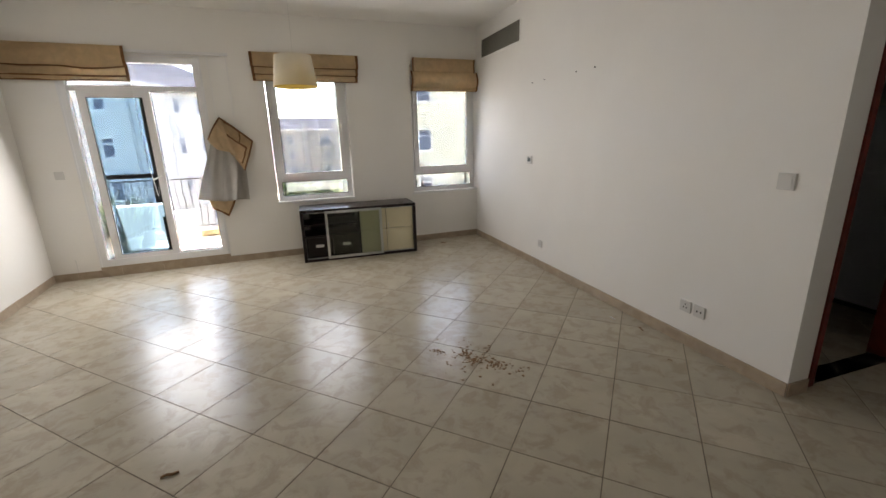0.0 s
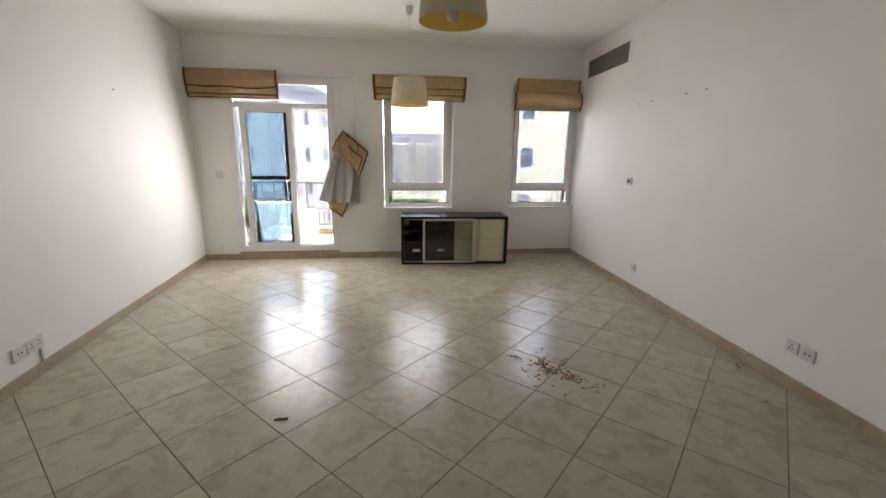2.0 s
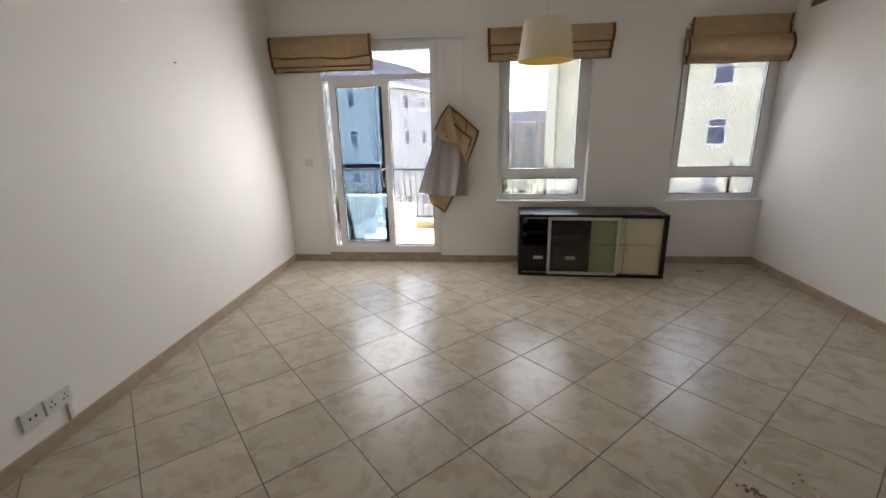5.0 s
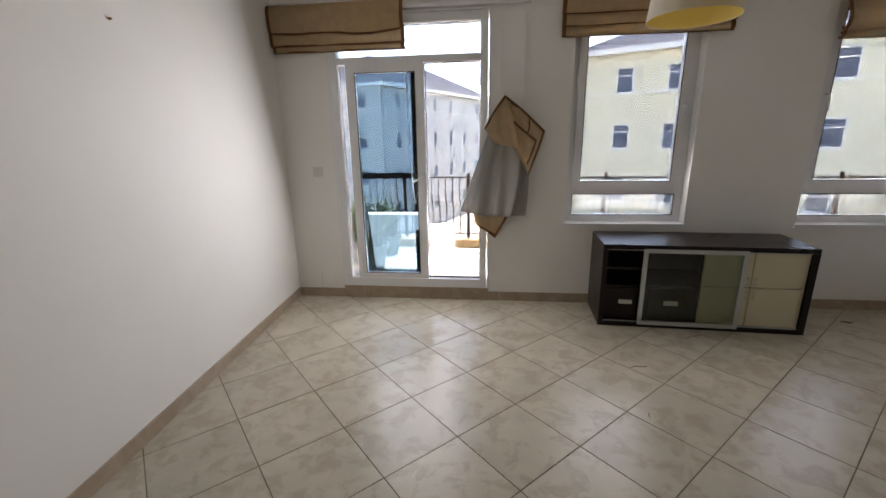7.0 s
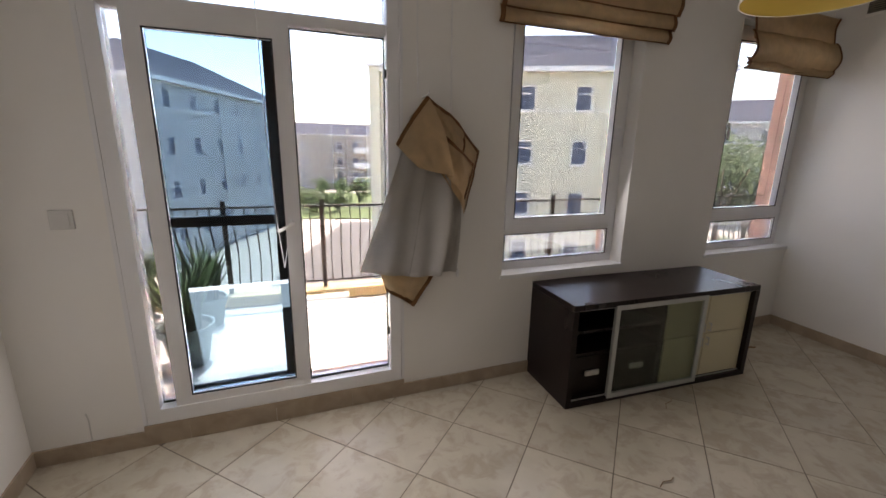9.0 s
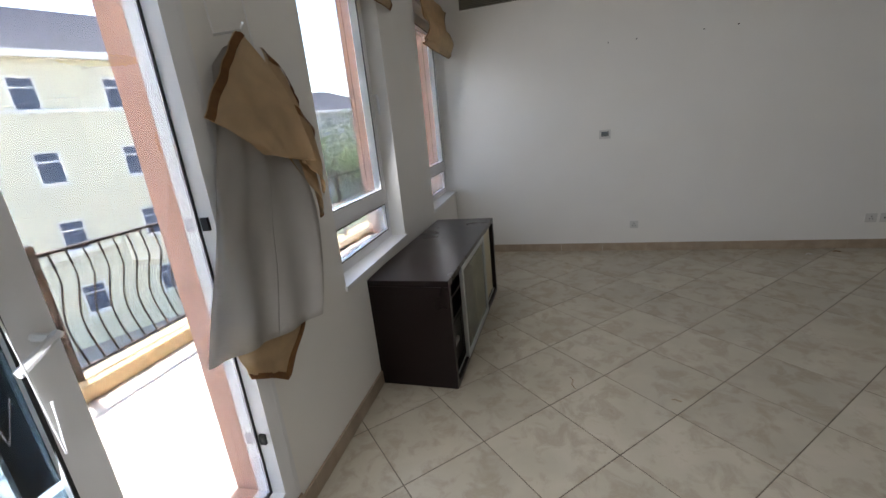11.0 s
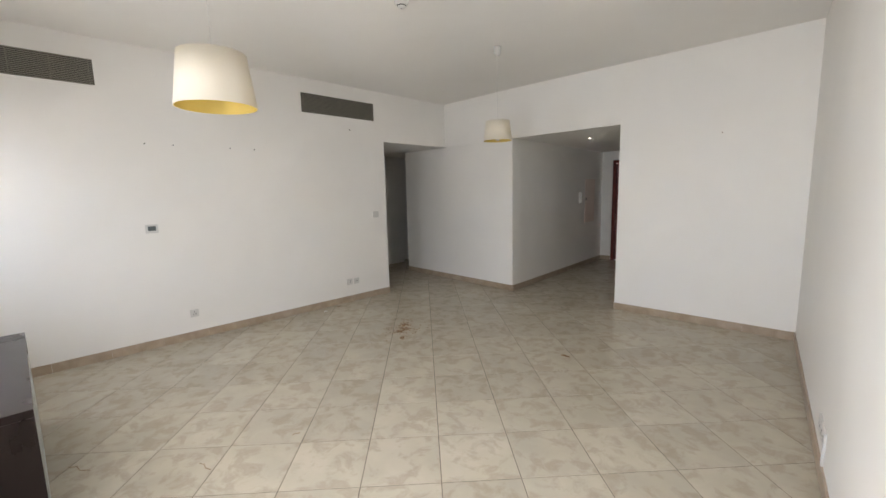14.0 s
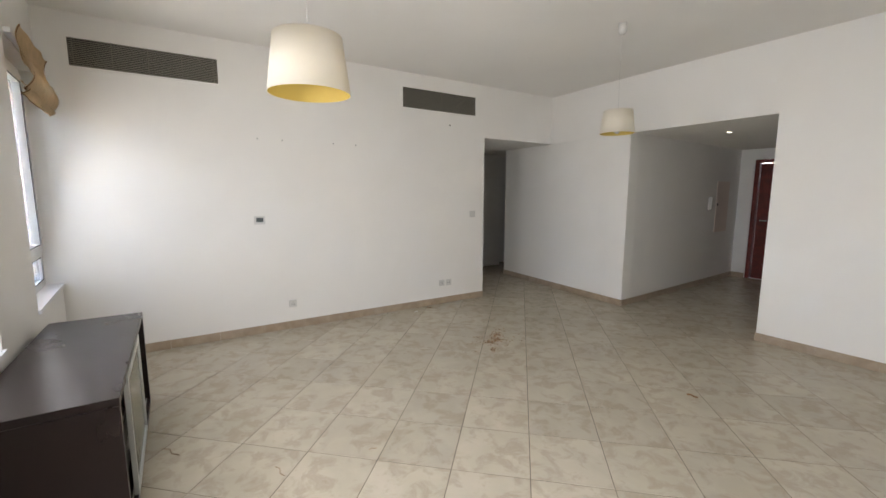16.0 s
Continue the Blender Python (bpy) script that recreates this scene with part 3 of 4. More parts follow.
tube(bm, [(1.92, -0.001, 1.765), (1.92, -0.10, 1.765), (1.92, -0.11, 1.785)], 0.004, 6)
part("hook", bm, CHROME, hung)
box("cord_end", 2.133, 2.147, -0.03, -0.012, 0.745, 0.795, UPVC, hung, 0.003)
bm = bmesh.new()
tube(bm, [(2.14, -0.02, 0.796), (2.13, -0.03, 1.0), (2.10, -0.06, 1.25)], 0.0015, 5)
part("cord", bm, UPVC, hung)


# ---- sideboard ----
side = thing("sideboard", pose(2.69, -0.632, 0), "dark wenge sideboard with frosted sliding door and cream cupboards", "sideboard")
W_, D_, T_ = 1.447, 0.485, 0.655
bm = bmesh.new()
add_box(bm, 0, W_, 0, D_, T_ - 0.036, T_)
bevel(bm, 0.002, 1)
part("top_board", bm, WENGE, side)
box("side_panel", 0, 0.036, 0.0, D_, 0, T_ - 0.0365, WENGE, side)
box("side_panel", W_ - 0.036, W_, 0.0, D_, 0, T_ - 0.0365, WENGE, side)
box("bottom_board", 0.0365, W_ - 0.0365, 0.0, D_, 0.0, 0.032, WENGE, side)
box("back_panel", 0.0365, W_ - 0.0365, D_ - 0.012, D_ - 0.001, 0.0325, T_ - 0.0365, WENGE, side)
box("divider", 0.700, 0.718, 0.05, D_ - 0.0125, 0.0325, T_ - 0.037, WENGE, side)
box("shelf", 0.037, 0.6995, 0.06, D_ - 0.013, 0.445, 0.463, WENGE, side)
box("shelf", 0.037, 0.6995, 0.06, D_ - 0.013, 0.300, 0.318, WENGE, side)
for x0 in (0.040, 0.371):
    d = box("drawer", x0, x0 + 0.325, 0.055, 0.40, 0.040, 0.296, WENGE, side, 0.002)
    bm = bmesh.new()
    add_box(bm, x0 + 0.112, x0 + 0.212, 0.038, 0.054, 0.170, 0.205)
    bevel(bm, 0.004)
    part("drawer_handle", bm, CHROME, d, "brushed metal cup handle")
cream = [(0.722, 1.052), (1.058, 1.392)]
for i, (x0, x1) in enumerate(cream):
    for k, (z0, z1) in enumerate(((0.040, 0.340), (0.346, 0.612))):
        d = box("cupboard_door", x0, x1, 0.030, 0.046, z0, z1, CREAM, side, 0.0015)
        hx = x1 - 0.022 if i == 0 else x0 + 0.022
        z = z1 - 0.075 if k == 0 else z0 + 0.02
        bm = bmesh.new()
        tube(bm, [(hx, 0.030, z), (hx, 0.014, z), (hx, 0.014, z + 0.05), (hx, 0.030, z + 0.05)], 0.005, 6)
        part("door_pull", bm, CHROME, d, "small metal bow pull")
box("carcass_side", 1.394, 1.409, 0.032, D_ - 0.013, 0.0325, T_ - 0.037, CREAM, side)
slide = part("sliding_door", ring_bm(0.290, 0.995, 0.022, 0.628, -0.004, 0.016, 0.030), ALU, side, "frosted glass sliding door in an aluminium frame")
box("pane", 0.320, 0.965, 0.004, 0.009, 0.052, 0.598, FROST, slide)
for z in (0.0325, T_ - 0.046):
    box("track", 0.04, W_ - 0.04, 0.018, 0.024, z, z + 0.008, ALU, side)


# ---- pendant lamps ----
def pendant(m, zb, size=1.0):
    p = thing("pendant_lamp", m, "cream fabric drum shade on a thin cord from the ceiling", "lamp", "pendant lamps")
    zt, rb, rt = zb + 0.27 * size, 0.200 * size, 0.165 * size
    bm = bmesh.new()
    lathe(bm, [(rb - 0.0035, zb + 0.001), (rb, zb), (rt, zt), (rt - 0.0035, zt)], 72)
    sh = part("shade", bm, SHADE, p, "cream fabric drum shade", smooth=True)
    bm = bmesh.new()
    lathe(bm, [(rb - 0.004, zb + 0.001), (rt - 0.004, zt - 0.001)], 72)
    part("lining", bm, SHADE_IN, sh, "shiny golden lining", smooth=True)
    bm = bmesh.new()
    for a in range(3):
        w = 2 * math.pi * a / 3
        tube(bm, [(0.02 * math.cos(w), 0.02 * math.sin(w), zt - 0.03), ((rt - 0.004) * math.cos(w), (rt - 0.004) * math.sin(w), zt - 0.012)], 0.002, 5)
    lathe(bm, [(0.021, zt - 0.04), (0.021, zt - 0.025)], 16)
    part("spider", bm, CHROME, p)
    bm = bmesh.new()
    lathe(bm, [(0.001, zt - 0.10), (0.018, zt - 0.095), (0.020, zt - 0.03), (0.014, zt + 0.01), (0.001, zt + 0.02)], 20)
    part("lamp_holder", bm, PLASTIC, p, smooth=True)
    bm = bmesh.new()
    lathe(bm, [(0.001, zt - 0.20), (0.022, zt - 0.185), (0.030, zt - 0.155), (0.018, zt - 0.115), (0.012, zt - 0.10)], 20)
    part("bulb", bm, PLASTIC, p, "unlit white bulb", smooth=True)
    bm = bmesh.new()
    tube(bm, [(0, 0, zt + 0.015), (0.004, 0, (zt + H) / 2), (0, 0, H - 0.07)], 0.0015, 6)
    part("cord", bm, PLASTIC, p)
    bm = bmesh.new()
    lathe(bm, [(0.001, H - 0.085), (0.026, H - 0.083), (0.035, H - 0.06), (0.037, H - 0.0005), (0.001, H - 0.0005)], 24)
    part("ceiling_rose", bm, PLASTIC, p, smooth=True)
    return p


pendant(pose(2.81, -1.483, 0), 1.967)
pendant(pose(2.982, -4.212, 0, 0, 0, 40), 2.004, 0.73)

# ---- smoke detector and downlight ----
sm = thing("smoke_detector", pose(2.88, -2.87, 0), "white round smoke detector with dark slots on the ceiling", "smoke detector")
bm = bmesh.new()
lathe(bm, [(0.001, H - 0.05), (0.022, H - 0.048), (0.030, H - 0.040), (0.032, H - 0.034)], 28)
lathe(bm, [(0.036, H - 0.030), (0.048, H - 0.022), (0.055, H - 0.016), (0.055, H - 0.0005)], 28)
part("body", bm, PLASTIC, sm, smooth=True)
bm = bmesh.new()
lathe(bm, [(0.031, H - 0.036), (0.036, H - 0.028)], 28)
lathe(bm, [(0.001, H - 0.0505), (0.006, H - 0.0505)], 12)
part("slots", bm, DARKHOLE, sm)
dl = thing("downlight", pose(3.155, -6.72, 0), "small recessed chrome downlight in the hall ceiling", "light")
bm = bmesh.new()
lathe(bm, [(0.025, LINTEL - 0.001), (0.028, LINTEL - 0.006), (0.036, LINTEL - 0.004), (0.040, LINTEL - 0.0005)], 28)
part("trim_ring", bm, CHROME, dl, smooth=True)
m = bpy.data.materials.new("lamp_glow")
m.use_nodes = True
m.node_tree.nodes["Principled BSDF"].inputs["Emission Color"].default_value = (1, 0.93, 0.8, 1)
m.node_tree.nodes["Principled BSDF"].inputs["Emission Strength"].default_value = 0.5
bm = bmesh.new()
lathe(bm, [(0.001, LINTEL - 0.002), (0.025, LINTEL - 0.002)], 20)
part("lens", bm, m, dl)


# ---- air vents ----
def vent(y0, y1, z0, z1, label):
    v = thing("air_vent", pose(XE, y1, 0), label, "vent", "wall vents")
    length = y1 - y0
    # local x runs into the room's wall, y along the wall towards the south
    # near-black sheet on the solid wall: the duct's shade as a colour
    box("shade_backing", -0.003, -0.001, -length, 0, z0, z1, DUCT_SHADE, v)
    bm = bmesh.new()
    w = 0.022
    for a, b, c, d in ((-length - w, w, z0 - w, z0), (-length - w, w, z1, z1 + w), (-length - w, -length, z0, z1), (0, w, z0, z1)):
        add_box(bm, -0.010, -0.0005, a, b, c, d)
    part("frame", bm, PLASTER, v)
    n = 15
    bm = bmesh.new()
    add_box(bm, -0.0045, 0.0045, -length + 0.001, -0.001, -0.0035, 0.0035, Matrix.Rotation(radians(-30), 4, 'Y'))
    bmesh.ops.recalc_face_normals(bm, faces=bm.faces)
    me = bpy.data.meshes.new("slat")
    bm.to_mesh(me)
    bm.free()
    me.materials.append(VENT)
    for i in range(n):
        s = new("slat", me)
        s.parent = v
        s.location = (-0.008, 0, z0 + (i + 0.5) * (z1 - z0) / n)
    for i in range(5):
        yb = -length + length * (0.03 + 0.94 * i / 4)
        box("mullion", -0.0145, -0.0125, yb - 0.003, yb + 0.003, z0, z1, VENT, v)


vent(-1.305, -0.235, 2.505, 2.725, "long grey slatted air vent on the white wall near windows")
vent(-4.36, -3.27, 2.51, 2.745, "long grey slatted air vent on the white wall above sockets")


# ---- plates on the walls: local x along the wall, y out of the room, z up ----
def plate(m, w, h, kind, label, category):
    p = thing(category.replace(" ", "_"), m, label, category, "switches and sockets")
    bm = bmesh.new()
    add_box(bm, -w / 2, w / 2, -0.011, 0.0005, -h / 2, h / 2)
    bevel(bm, 0.0015, 1)
    part("plate", bm, PLASTIC, p)
    if kind == "switch":
        bm = bmesh.new()
        add_box(bm, -w * 0.36, w * 0.36, -0.014, -0.0095, -h * 0.36, h * 0.36)
        bevel(bm, 0.002)
        part("rocker", bm, PLASTIC, p)
    elif kind == "socket":
        bm = bmesh.new()
        for cx in ((-w / 4, w / 4) if w > 0.1 else (0,)):
            for a, b in ((0, 0.014), (-0.011, -0.008), (0.011, -0.008)):
                add_box(bm, cx + a - 0.004, cx + a + 0.004, -0.0116, -0.0095, b - 0.005, b + 0.005)
        part("pin_holes", bm, DARKHOLE, p, kind="stuff")
    elif kind == "aerial":
        bm = bmesh.new()
        for a in (-0.014, 0.014):
            add_box(bm, a - 0.005, a + 0.005, -0.0112, -0.0095, -0.007, 0.007)
        part("aerial_holes", bm, DARKHOLE, p, kind="stuff")
    elif kind == "display":
        bm = bmesh.new()
        add_box(bm, -w * 0.32, w * 0.32, -0.0115, -0.0095, -h * 0.22, h * 0.30)
        part("display", bm, DISPLAY, p, "dark grey display")
    return p


def on_east(y, z):
    return Matrix.Translation((XE, y, z)) @ Matrix.Rotation(radians(-90), 4, 'Z')


plate(on_east(-1.60, 1.20), 0.105, 0.085, "display", "small white wall thermostat with a dark display", "thermostat")
plate(on_east(-1.89, 0.277), 0.078, 0.078, "socket", "single white power socket low on the wall", "socket")
plate(on_east(-3.83, 0.280), 0.084, 0.082, "socket", "single white power socket low on the wall beside an aerial plate", "socket")
plate(on_east(-3.94, 0.278), 0.084, 0.082, "aerial", "white aerial plate beside a power socket", "socket")
plate(on_east(-4.33, 1.195), 0.088, 0.088, "switch", "white light switch beside the kitchen opening", "light switch")
plate(MN @ pose(0.29, 0, 1.175), 0.085, 0.085, "switch", "white light switch beside the balcony door", "light switch")


def on_west(y, z):
    t = (y - NW.y) / (SW.y - NW.y)
    p = NW.lerp(SW, t)
    return Matrix.Translation((p.x, p.y, z)) @ Matrix.Rotation(math.atan2(NW.y - SW.y, NW.x - SW.x), 4, 'Z')


plate(on_west(-3.525, 0.222), 0.10, 0.088, "aerial", "white aerial plate beside a double socket", "socket")
plate(on_west(-3.395, 0.222), 0.135, 0.088, "socket", "white double power socket above a cable duct", "socket")
tr = thing("cable_duct", on_west(-3.352, 0), "short white cable duct from the socket down to the skirting", "duct")
box("cover", -0.011, 0.011, -0.012, -0.0005, 0.083, 0.181, PLASTIC, tr, 0.002)
cb = thing("cable", MN @ pose(0.235, 0, 0), "thin white cable running up the wall from the skirting", "cable")
bm = bmesh.new()
tube(bm, [(0, -0.003, 0.084), (0.002, -0.004, 0.2), (0, -0.012, 0.24)], 0.003, 6)
part("lead", bm, PLASTIC, cb)

# nail holes and screws in the long wall, one loose plug high up
for y, z, r in ((-1.62, 2.02, 0.005), (-1.86, 2.02, 0.005), (-2.40, 2.02, 0.005), (-2.66, 2.02, 0.005)):
    s = thing("screw", on_east(y, z), "dark screw in the white wall", "screw", "screws in the wall")
    bm = bmesh.new()
    tube(bm, [(0, 0.004, 0), (0, -0.012, 0.001)], r, 8)
    part("shank", bm, DARKHOLE, s)
s = thing("wall_plug", on_east(-3.95, 2.36), "small grey plug in the white wall", "screw")
bm = bmesh.new()
tube(bm, [(0, 0.004, 0), (0, -0.015, -0.012)], 0.007, 8)
part("shank", bm, VENT, s)
for m_, lab in ((on_west(-2.0, 1.99), "small screw in the long white wall"), (Matrix.Translation((1.31, -5.755, 2.03)) @ pose(0, 0, 0, 0, 0, 180), "small screw in the white end wall")):
    s = thing("screw", m_, lab, "screw")
    bm = bmesh.new()
    tube(bm, [(0, 0.004, 0), (0, -0.012, 0.001)], 0.005, 8)
    part("shank", bm, TRIM, s)

# ---- fuse box and intercom in the hall ----
m = Matrix.Translation((3.985, -8.30, 0)) @ Matrix.Rotation(math.atan2(-(3.54), 0.185), 4, 'Z')
fb = thing("fuse_box", Matrix.Translation((4.01, -8.64, 0)) @ pose(0, 0, 0, 0, 0, -87.0), "flat beige fuse box door in the hall wall", "fuse box")
bm = bmesh.new()
add_box(bm, -0.24, 0.24, -0.010, -0.0, 0.84, 1.68)
bevel(bm, 0.004)
part("door", bm, material("beige_panel_paint", (0.80, 0.70, 0.63), 0.5, spread=0.05), fb)
bm = bmesh.new()
add_box(bm, -0.21, -0.18, -0.015, -0.0095, 1.28, 1.32)
part("latch", bm, DARKHOLE, fb)
ic = thing("intercom", Matrix.Translation((3.989, -8.17, 0)) @ pose(0, 0, 0, 0, 0, -87.0), "white intercom handset on the hall wall", "intercom")
bm = bmesh.new()
add_box(bm, -0.05, 0.05, -0.03, 0.003, 1.22, 1.43)
bevel(bm, 0.006)
part("base", bm, PLASTIC, ic)
bm = bmesh.new()
add_box(bm, -0.045, -0.005, -0.055, -0.0305, 1.225, 1.425)
bevel(bm, 0.008)
part("handset", bm, PLASTIC, ic)


# ---- dirt on the floor ----
rnd = random.Random(4)
crumbs = thing("dirt_crumbs", pose(0, 0, 0), "scatter of dry brown dirt crumbs on the floor tiles", "dirt", kind="stuff")
bm = bmesh.new()
spots = [(3.565, -3.33, 0.035, 22), (3.74, -3.42, 0.06, 35), (3.77, -3.53, 0.05, 55), (3.88, -3.64, 0.05, 60), (3.86, -3.56, 0.05, 20), (3.90, -3.42, 0.04, 12), (3.98, -3.74, 0.08, 18), (3.7, -3.5, 0.25, 40)]
for cx, cy, r, n in spots:
    for i in range(n):
        x, y = cx + rnd.gauss(0, r * 0.6), cy + rnd.gauss(0, r * 0.6)
        s = rnd.uniform(0.0018, 0.0085)
        add_box(bm, -s, s, -s * 0.6, s * 0.6, 0, s * 0.5, Matrix.Translation((x, y, 0.0005)) @ Matrix.Rotation(rnd.uniform(0, 6.3), 4, 'Z'))
part("crumbs", bm, DEBRIS, crumbs, kind="stuff")
for x, y, s, lab in ((2.07, -3.99, 0.03, "dry brown twig end on the floor tiles"), (5.15, -3.57, 0.022, "red-brown crumb beside the skirting"), (5.08, -3.33, 0.02, "pale paper scrap beside the skirting"),
                     (1.30, -1.05, 0.022, "thin dry leaf on the floor tiles"), (4.60, -0.35, 0.03, "orange-brown dry leaf near the skirting"), (2.83, -1.26, 0.045, "curled dry stalk on the tiles"),
                     (3.35, -0.77, 0.06, "curled dry stalk on the tiles"), (2.75, -1.75, 0.018, "thin dry leaf on the tiles"), (4.98, -4.0, 0.012, "dark crumb near the skirting")):
    t = thing("scrap", pose(x, y, 0.0008, 0, 0, rnd.uniform(0, 180)), lab, "litter", "bits of litter on the floor")
    bm = bmesh.new()
    pts = [(-s * 1.2, 0, 0.002), (-s * 0.4, s * 0.35, 0.004), (s * 0.4, s * 0.1, 0.006), (s * 1.2, s * 0.4, 0.002)]
    tube(bm, pts, 0.0018 if "stalk" in lab or "thin" in lab else s * 0.22, 6)
    part("piece", bm, PLASTIC if "pale" in lab else DEBRIS, t)


# ---- balcony ----
prism("balcony_floor", [(-4.5, -0.20), (0.0, -0.03), (5.3, 0.25), (7.8, 0.38), (7.8, 1.88), (-4.5, 1.88)], -0.22, 0.0, BALCONY, kind="structure")
box("balcony_kerb", -4.5, 7.79, 1.63, 1.86, 0.001, 0.105, KERB, kind="structure", round_=0.008)
box("wall_balcony_end", 7.8, 8.15, 0.30, 2.09, -4.0, 3.3, SALMON, kind="structure")
railing = thing("balcony_railing", pose(0, 1.75, 0), "dark brown iron balcony railing with bowed balusters", "railing", kind="structure")
bars = []
for i in range(-5, 9):
    x = 0.55 + 0.87 * i
    if -4.4 < x < 7.7:
        box("post", x - 0.02, x + 0.02, -0.02, 0.02, 0.106, 1.0, IRON, railing, 0.003)
bm = bmesh.new()
add_box(bm, -4.45, 7.78, -0.018, 0.018, 0.925, 0.945)
part("top_rail", bm, IRON, railing)
bm = bmesh.new()
add_box(bm, -4.45, 7.78, -0.012, 0.012, 0.165, 0.18)
part("bottom_rail", bm, IRON, railing)
bm = bmesh.new()
tube(bm, [(0, 0, 0.181)] + [(0, 0.075 * math.sin(math.pi * k / 7) * (1 if k < 7 else 0), 0.20 + 0.46 * k / 7) for k in range(1, 7)] + [(0, -0.03, 0.74), (0, -0.02, 0.84), (0, 0, 0.924)], 0.0068, 5)
me = mesh_of("baluster", bm, IRON)
x = -4.4
k = 0
while x < 7.75:
    if abs((x - 0.55 + 8.7) % 0.87) > 0.03:
        s = new("baluster", me)
        s.parent = railing
        s.location = (x, 0, 0)
    k += 1
    x = -4.4 + k * 0.0967


def snake_plant(m, pot_r, pot_h, leaf_h, n, seed, label, white=False):
    rnd = random.Random(seed)
    p = thing("potted_plant", m, label, "plant", "potted snake plants")
    bm = bmesh.new()
    lathe(bm, [(0.001, 0.0), (pot_r * 0.68, 0.0), (pot_r * 0.92, pot_h * 0.82), (pot_r * 1.04, pot_h * 0.83), (pot_r * 1.04, pot_h), (pot_r * 0.94, pot_h), (pot_r * 0.88, pot_h * 0.85), (0.001, pot_h * 0.85)], 28)
    part("pot", bm, POT if not white else PLASTIC, p, "white plastic pot" if white else "grey-green plastic pot", smooth=False)
    bm = bmesh.new()
    lathe(bm, [(0.001, pot_h * 0.9), (pot_r * 0.9, pot_h * 0.88)], 20)
    part("soil", bm, SOIL, p)
    for i in range(n):
        a, r = rnd.uniform(0, 6.28), pot_r * 0.6 * math.sqrt(rnd.random())
        h, w = leaf_h * rnd.uniform(0.5, 1.0), rnd.uniform(0.013, 0.022)
        lean, twist = rnd.uniform(0.05, 0.55), rnd.uniform(0, 6.28)
        bm = bmesh.new()
        rows = []
        for k in range(8):
            t = k / 7
            ww = w * (0.75 + 0.5 * math.sin(math.pi * min(t * 1.1, 1))) * (1 - t ** 4)
            c = Vector((r * math.cos(a) + lean * h * t * t * math.cos(a), r * math.sin(a) + lean * h * t * t * math.sin(a), pot_h * 0.85 + h * t))
            tw = twist + 0.5 * t
            e = Vector((math.cos(tw), math.sin(tw), 0))
            o = Vector((-math.sin(tw), math.cos(tw), 0)) * (0.25 * ww)
            rows.append([bm.verts.new(c - e * ww + o), bm.verts.new(c - o * 0.3), bm.verts.new(c + e * ww + o)])
        for q, s in zip(rows, rows[1:]):
            for j in range(2):
                bm.faces.new((q[j], q[j + 1], s[j + 1], s[j]))
        bmesh.ops.solidify(bm, geom=list(bm.faces), thickness=0.003)
        part("leaf", bm, LEAF, p, smooth=True)


snake_plant(pose(0.45, 0.60, 0), 0.17, 0.29, 0.62, 52, 1, "tall green snake plant in a grey-green pot on the balcony")
snake_plant(pose(0.44, 1.28, 0), 0.15, 0.25, 0.58, 46, 2, "green snake plant in a grey-green pot beside the railing")
snake_plant(pose(0.10, 0.80, 0), 0.15, 0.27, 0.66, 40, 3, "tall green snake plant in a white pot", True)


# ---- the courtyard, its buildings and trees ----
GROUND_Z = -7.4
bm = bmesh.new()
add_box(bm, -700, 700, 2.2, 1200, GROUND_Z - 0.3, GROUND_Z)
add_box(bm, -700, 700, -700, 2.2, GROUND_Z - 0.3, GROUND_Z)
part("ground", bm, PAVING, kind="structure")
prism("road", [(-4, 3), (6, 3), (9, 20), (10, 48), (5, 48), (-1, 28)], GROUND_Z, GROUND_Z + 0.01, ASPHALT, kind="structure")
for i, pts in enumerate(([(-1, 52), (9, 50), (11, 60), (0, 62)], [(1, 66), (12, 64), (13, 80), (-1, 82)], [(22, 10), (40, 6), (44, 30), (25, 24)])):
    prism("lawn", pts, GROUND_Z, GROUND_Z + 0.12, GRASS, kind="structure")


def far_window(parent, w, h, me_cache):
    key = (round(w, 2), round(h, 2))
    if key not in me_cache:
        fr = ring_bm(-w / 2, w / 2, 0, h, -0.035, 0.06, 0.085)
        add_box(fr, -w / 2 + 0.07, w / 2 - 0.07, -0.025, 0.05, h * 0.66, h * 0.66 + 0.07)
        add_box(fr, -w / 2 - 0.08, w / 2 + 0.08, -0.07, 0.05, -0.09, -0.005)
        gl = bmesh.new()
        add_box(gl, -w / 2 + 0.06, w / 2 - 0.06, 0.0, 0.02, 0.06, h - 0.06)
        me_cache[key] = mesh_of("window", fr, WHITE_TRIM), mesh_of("pane", gl, DARKGLASS)
    return me_cache[key]


CACHE = {}


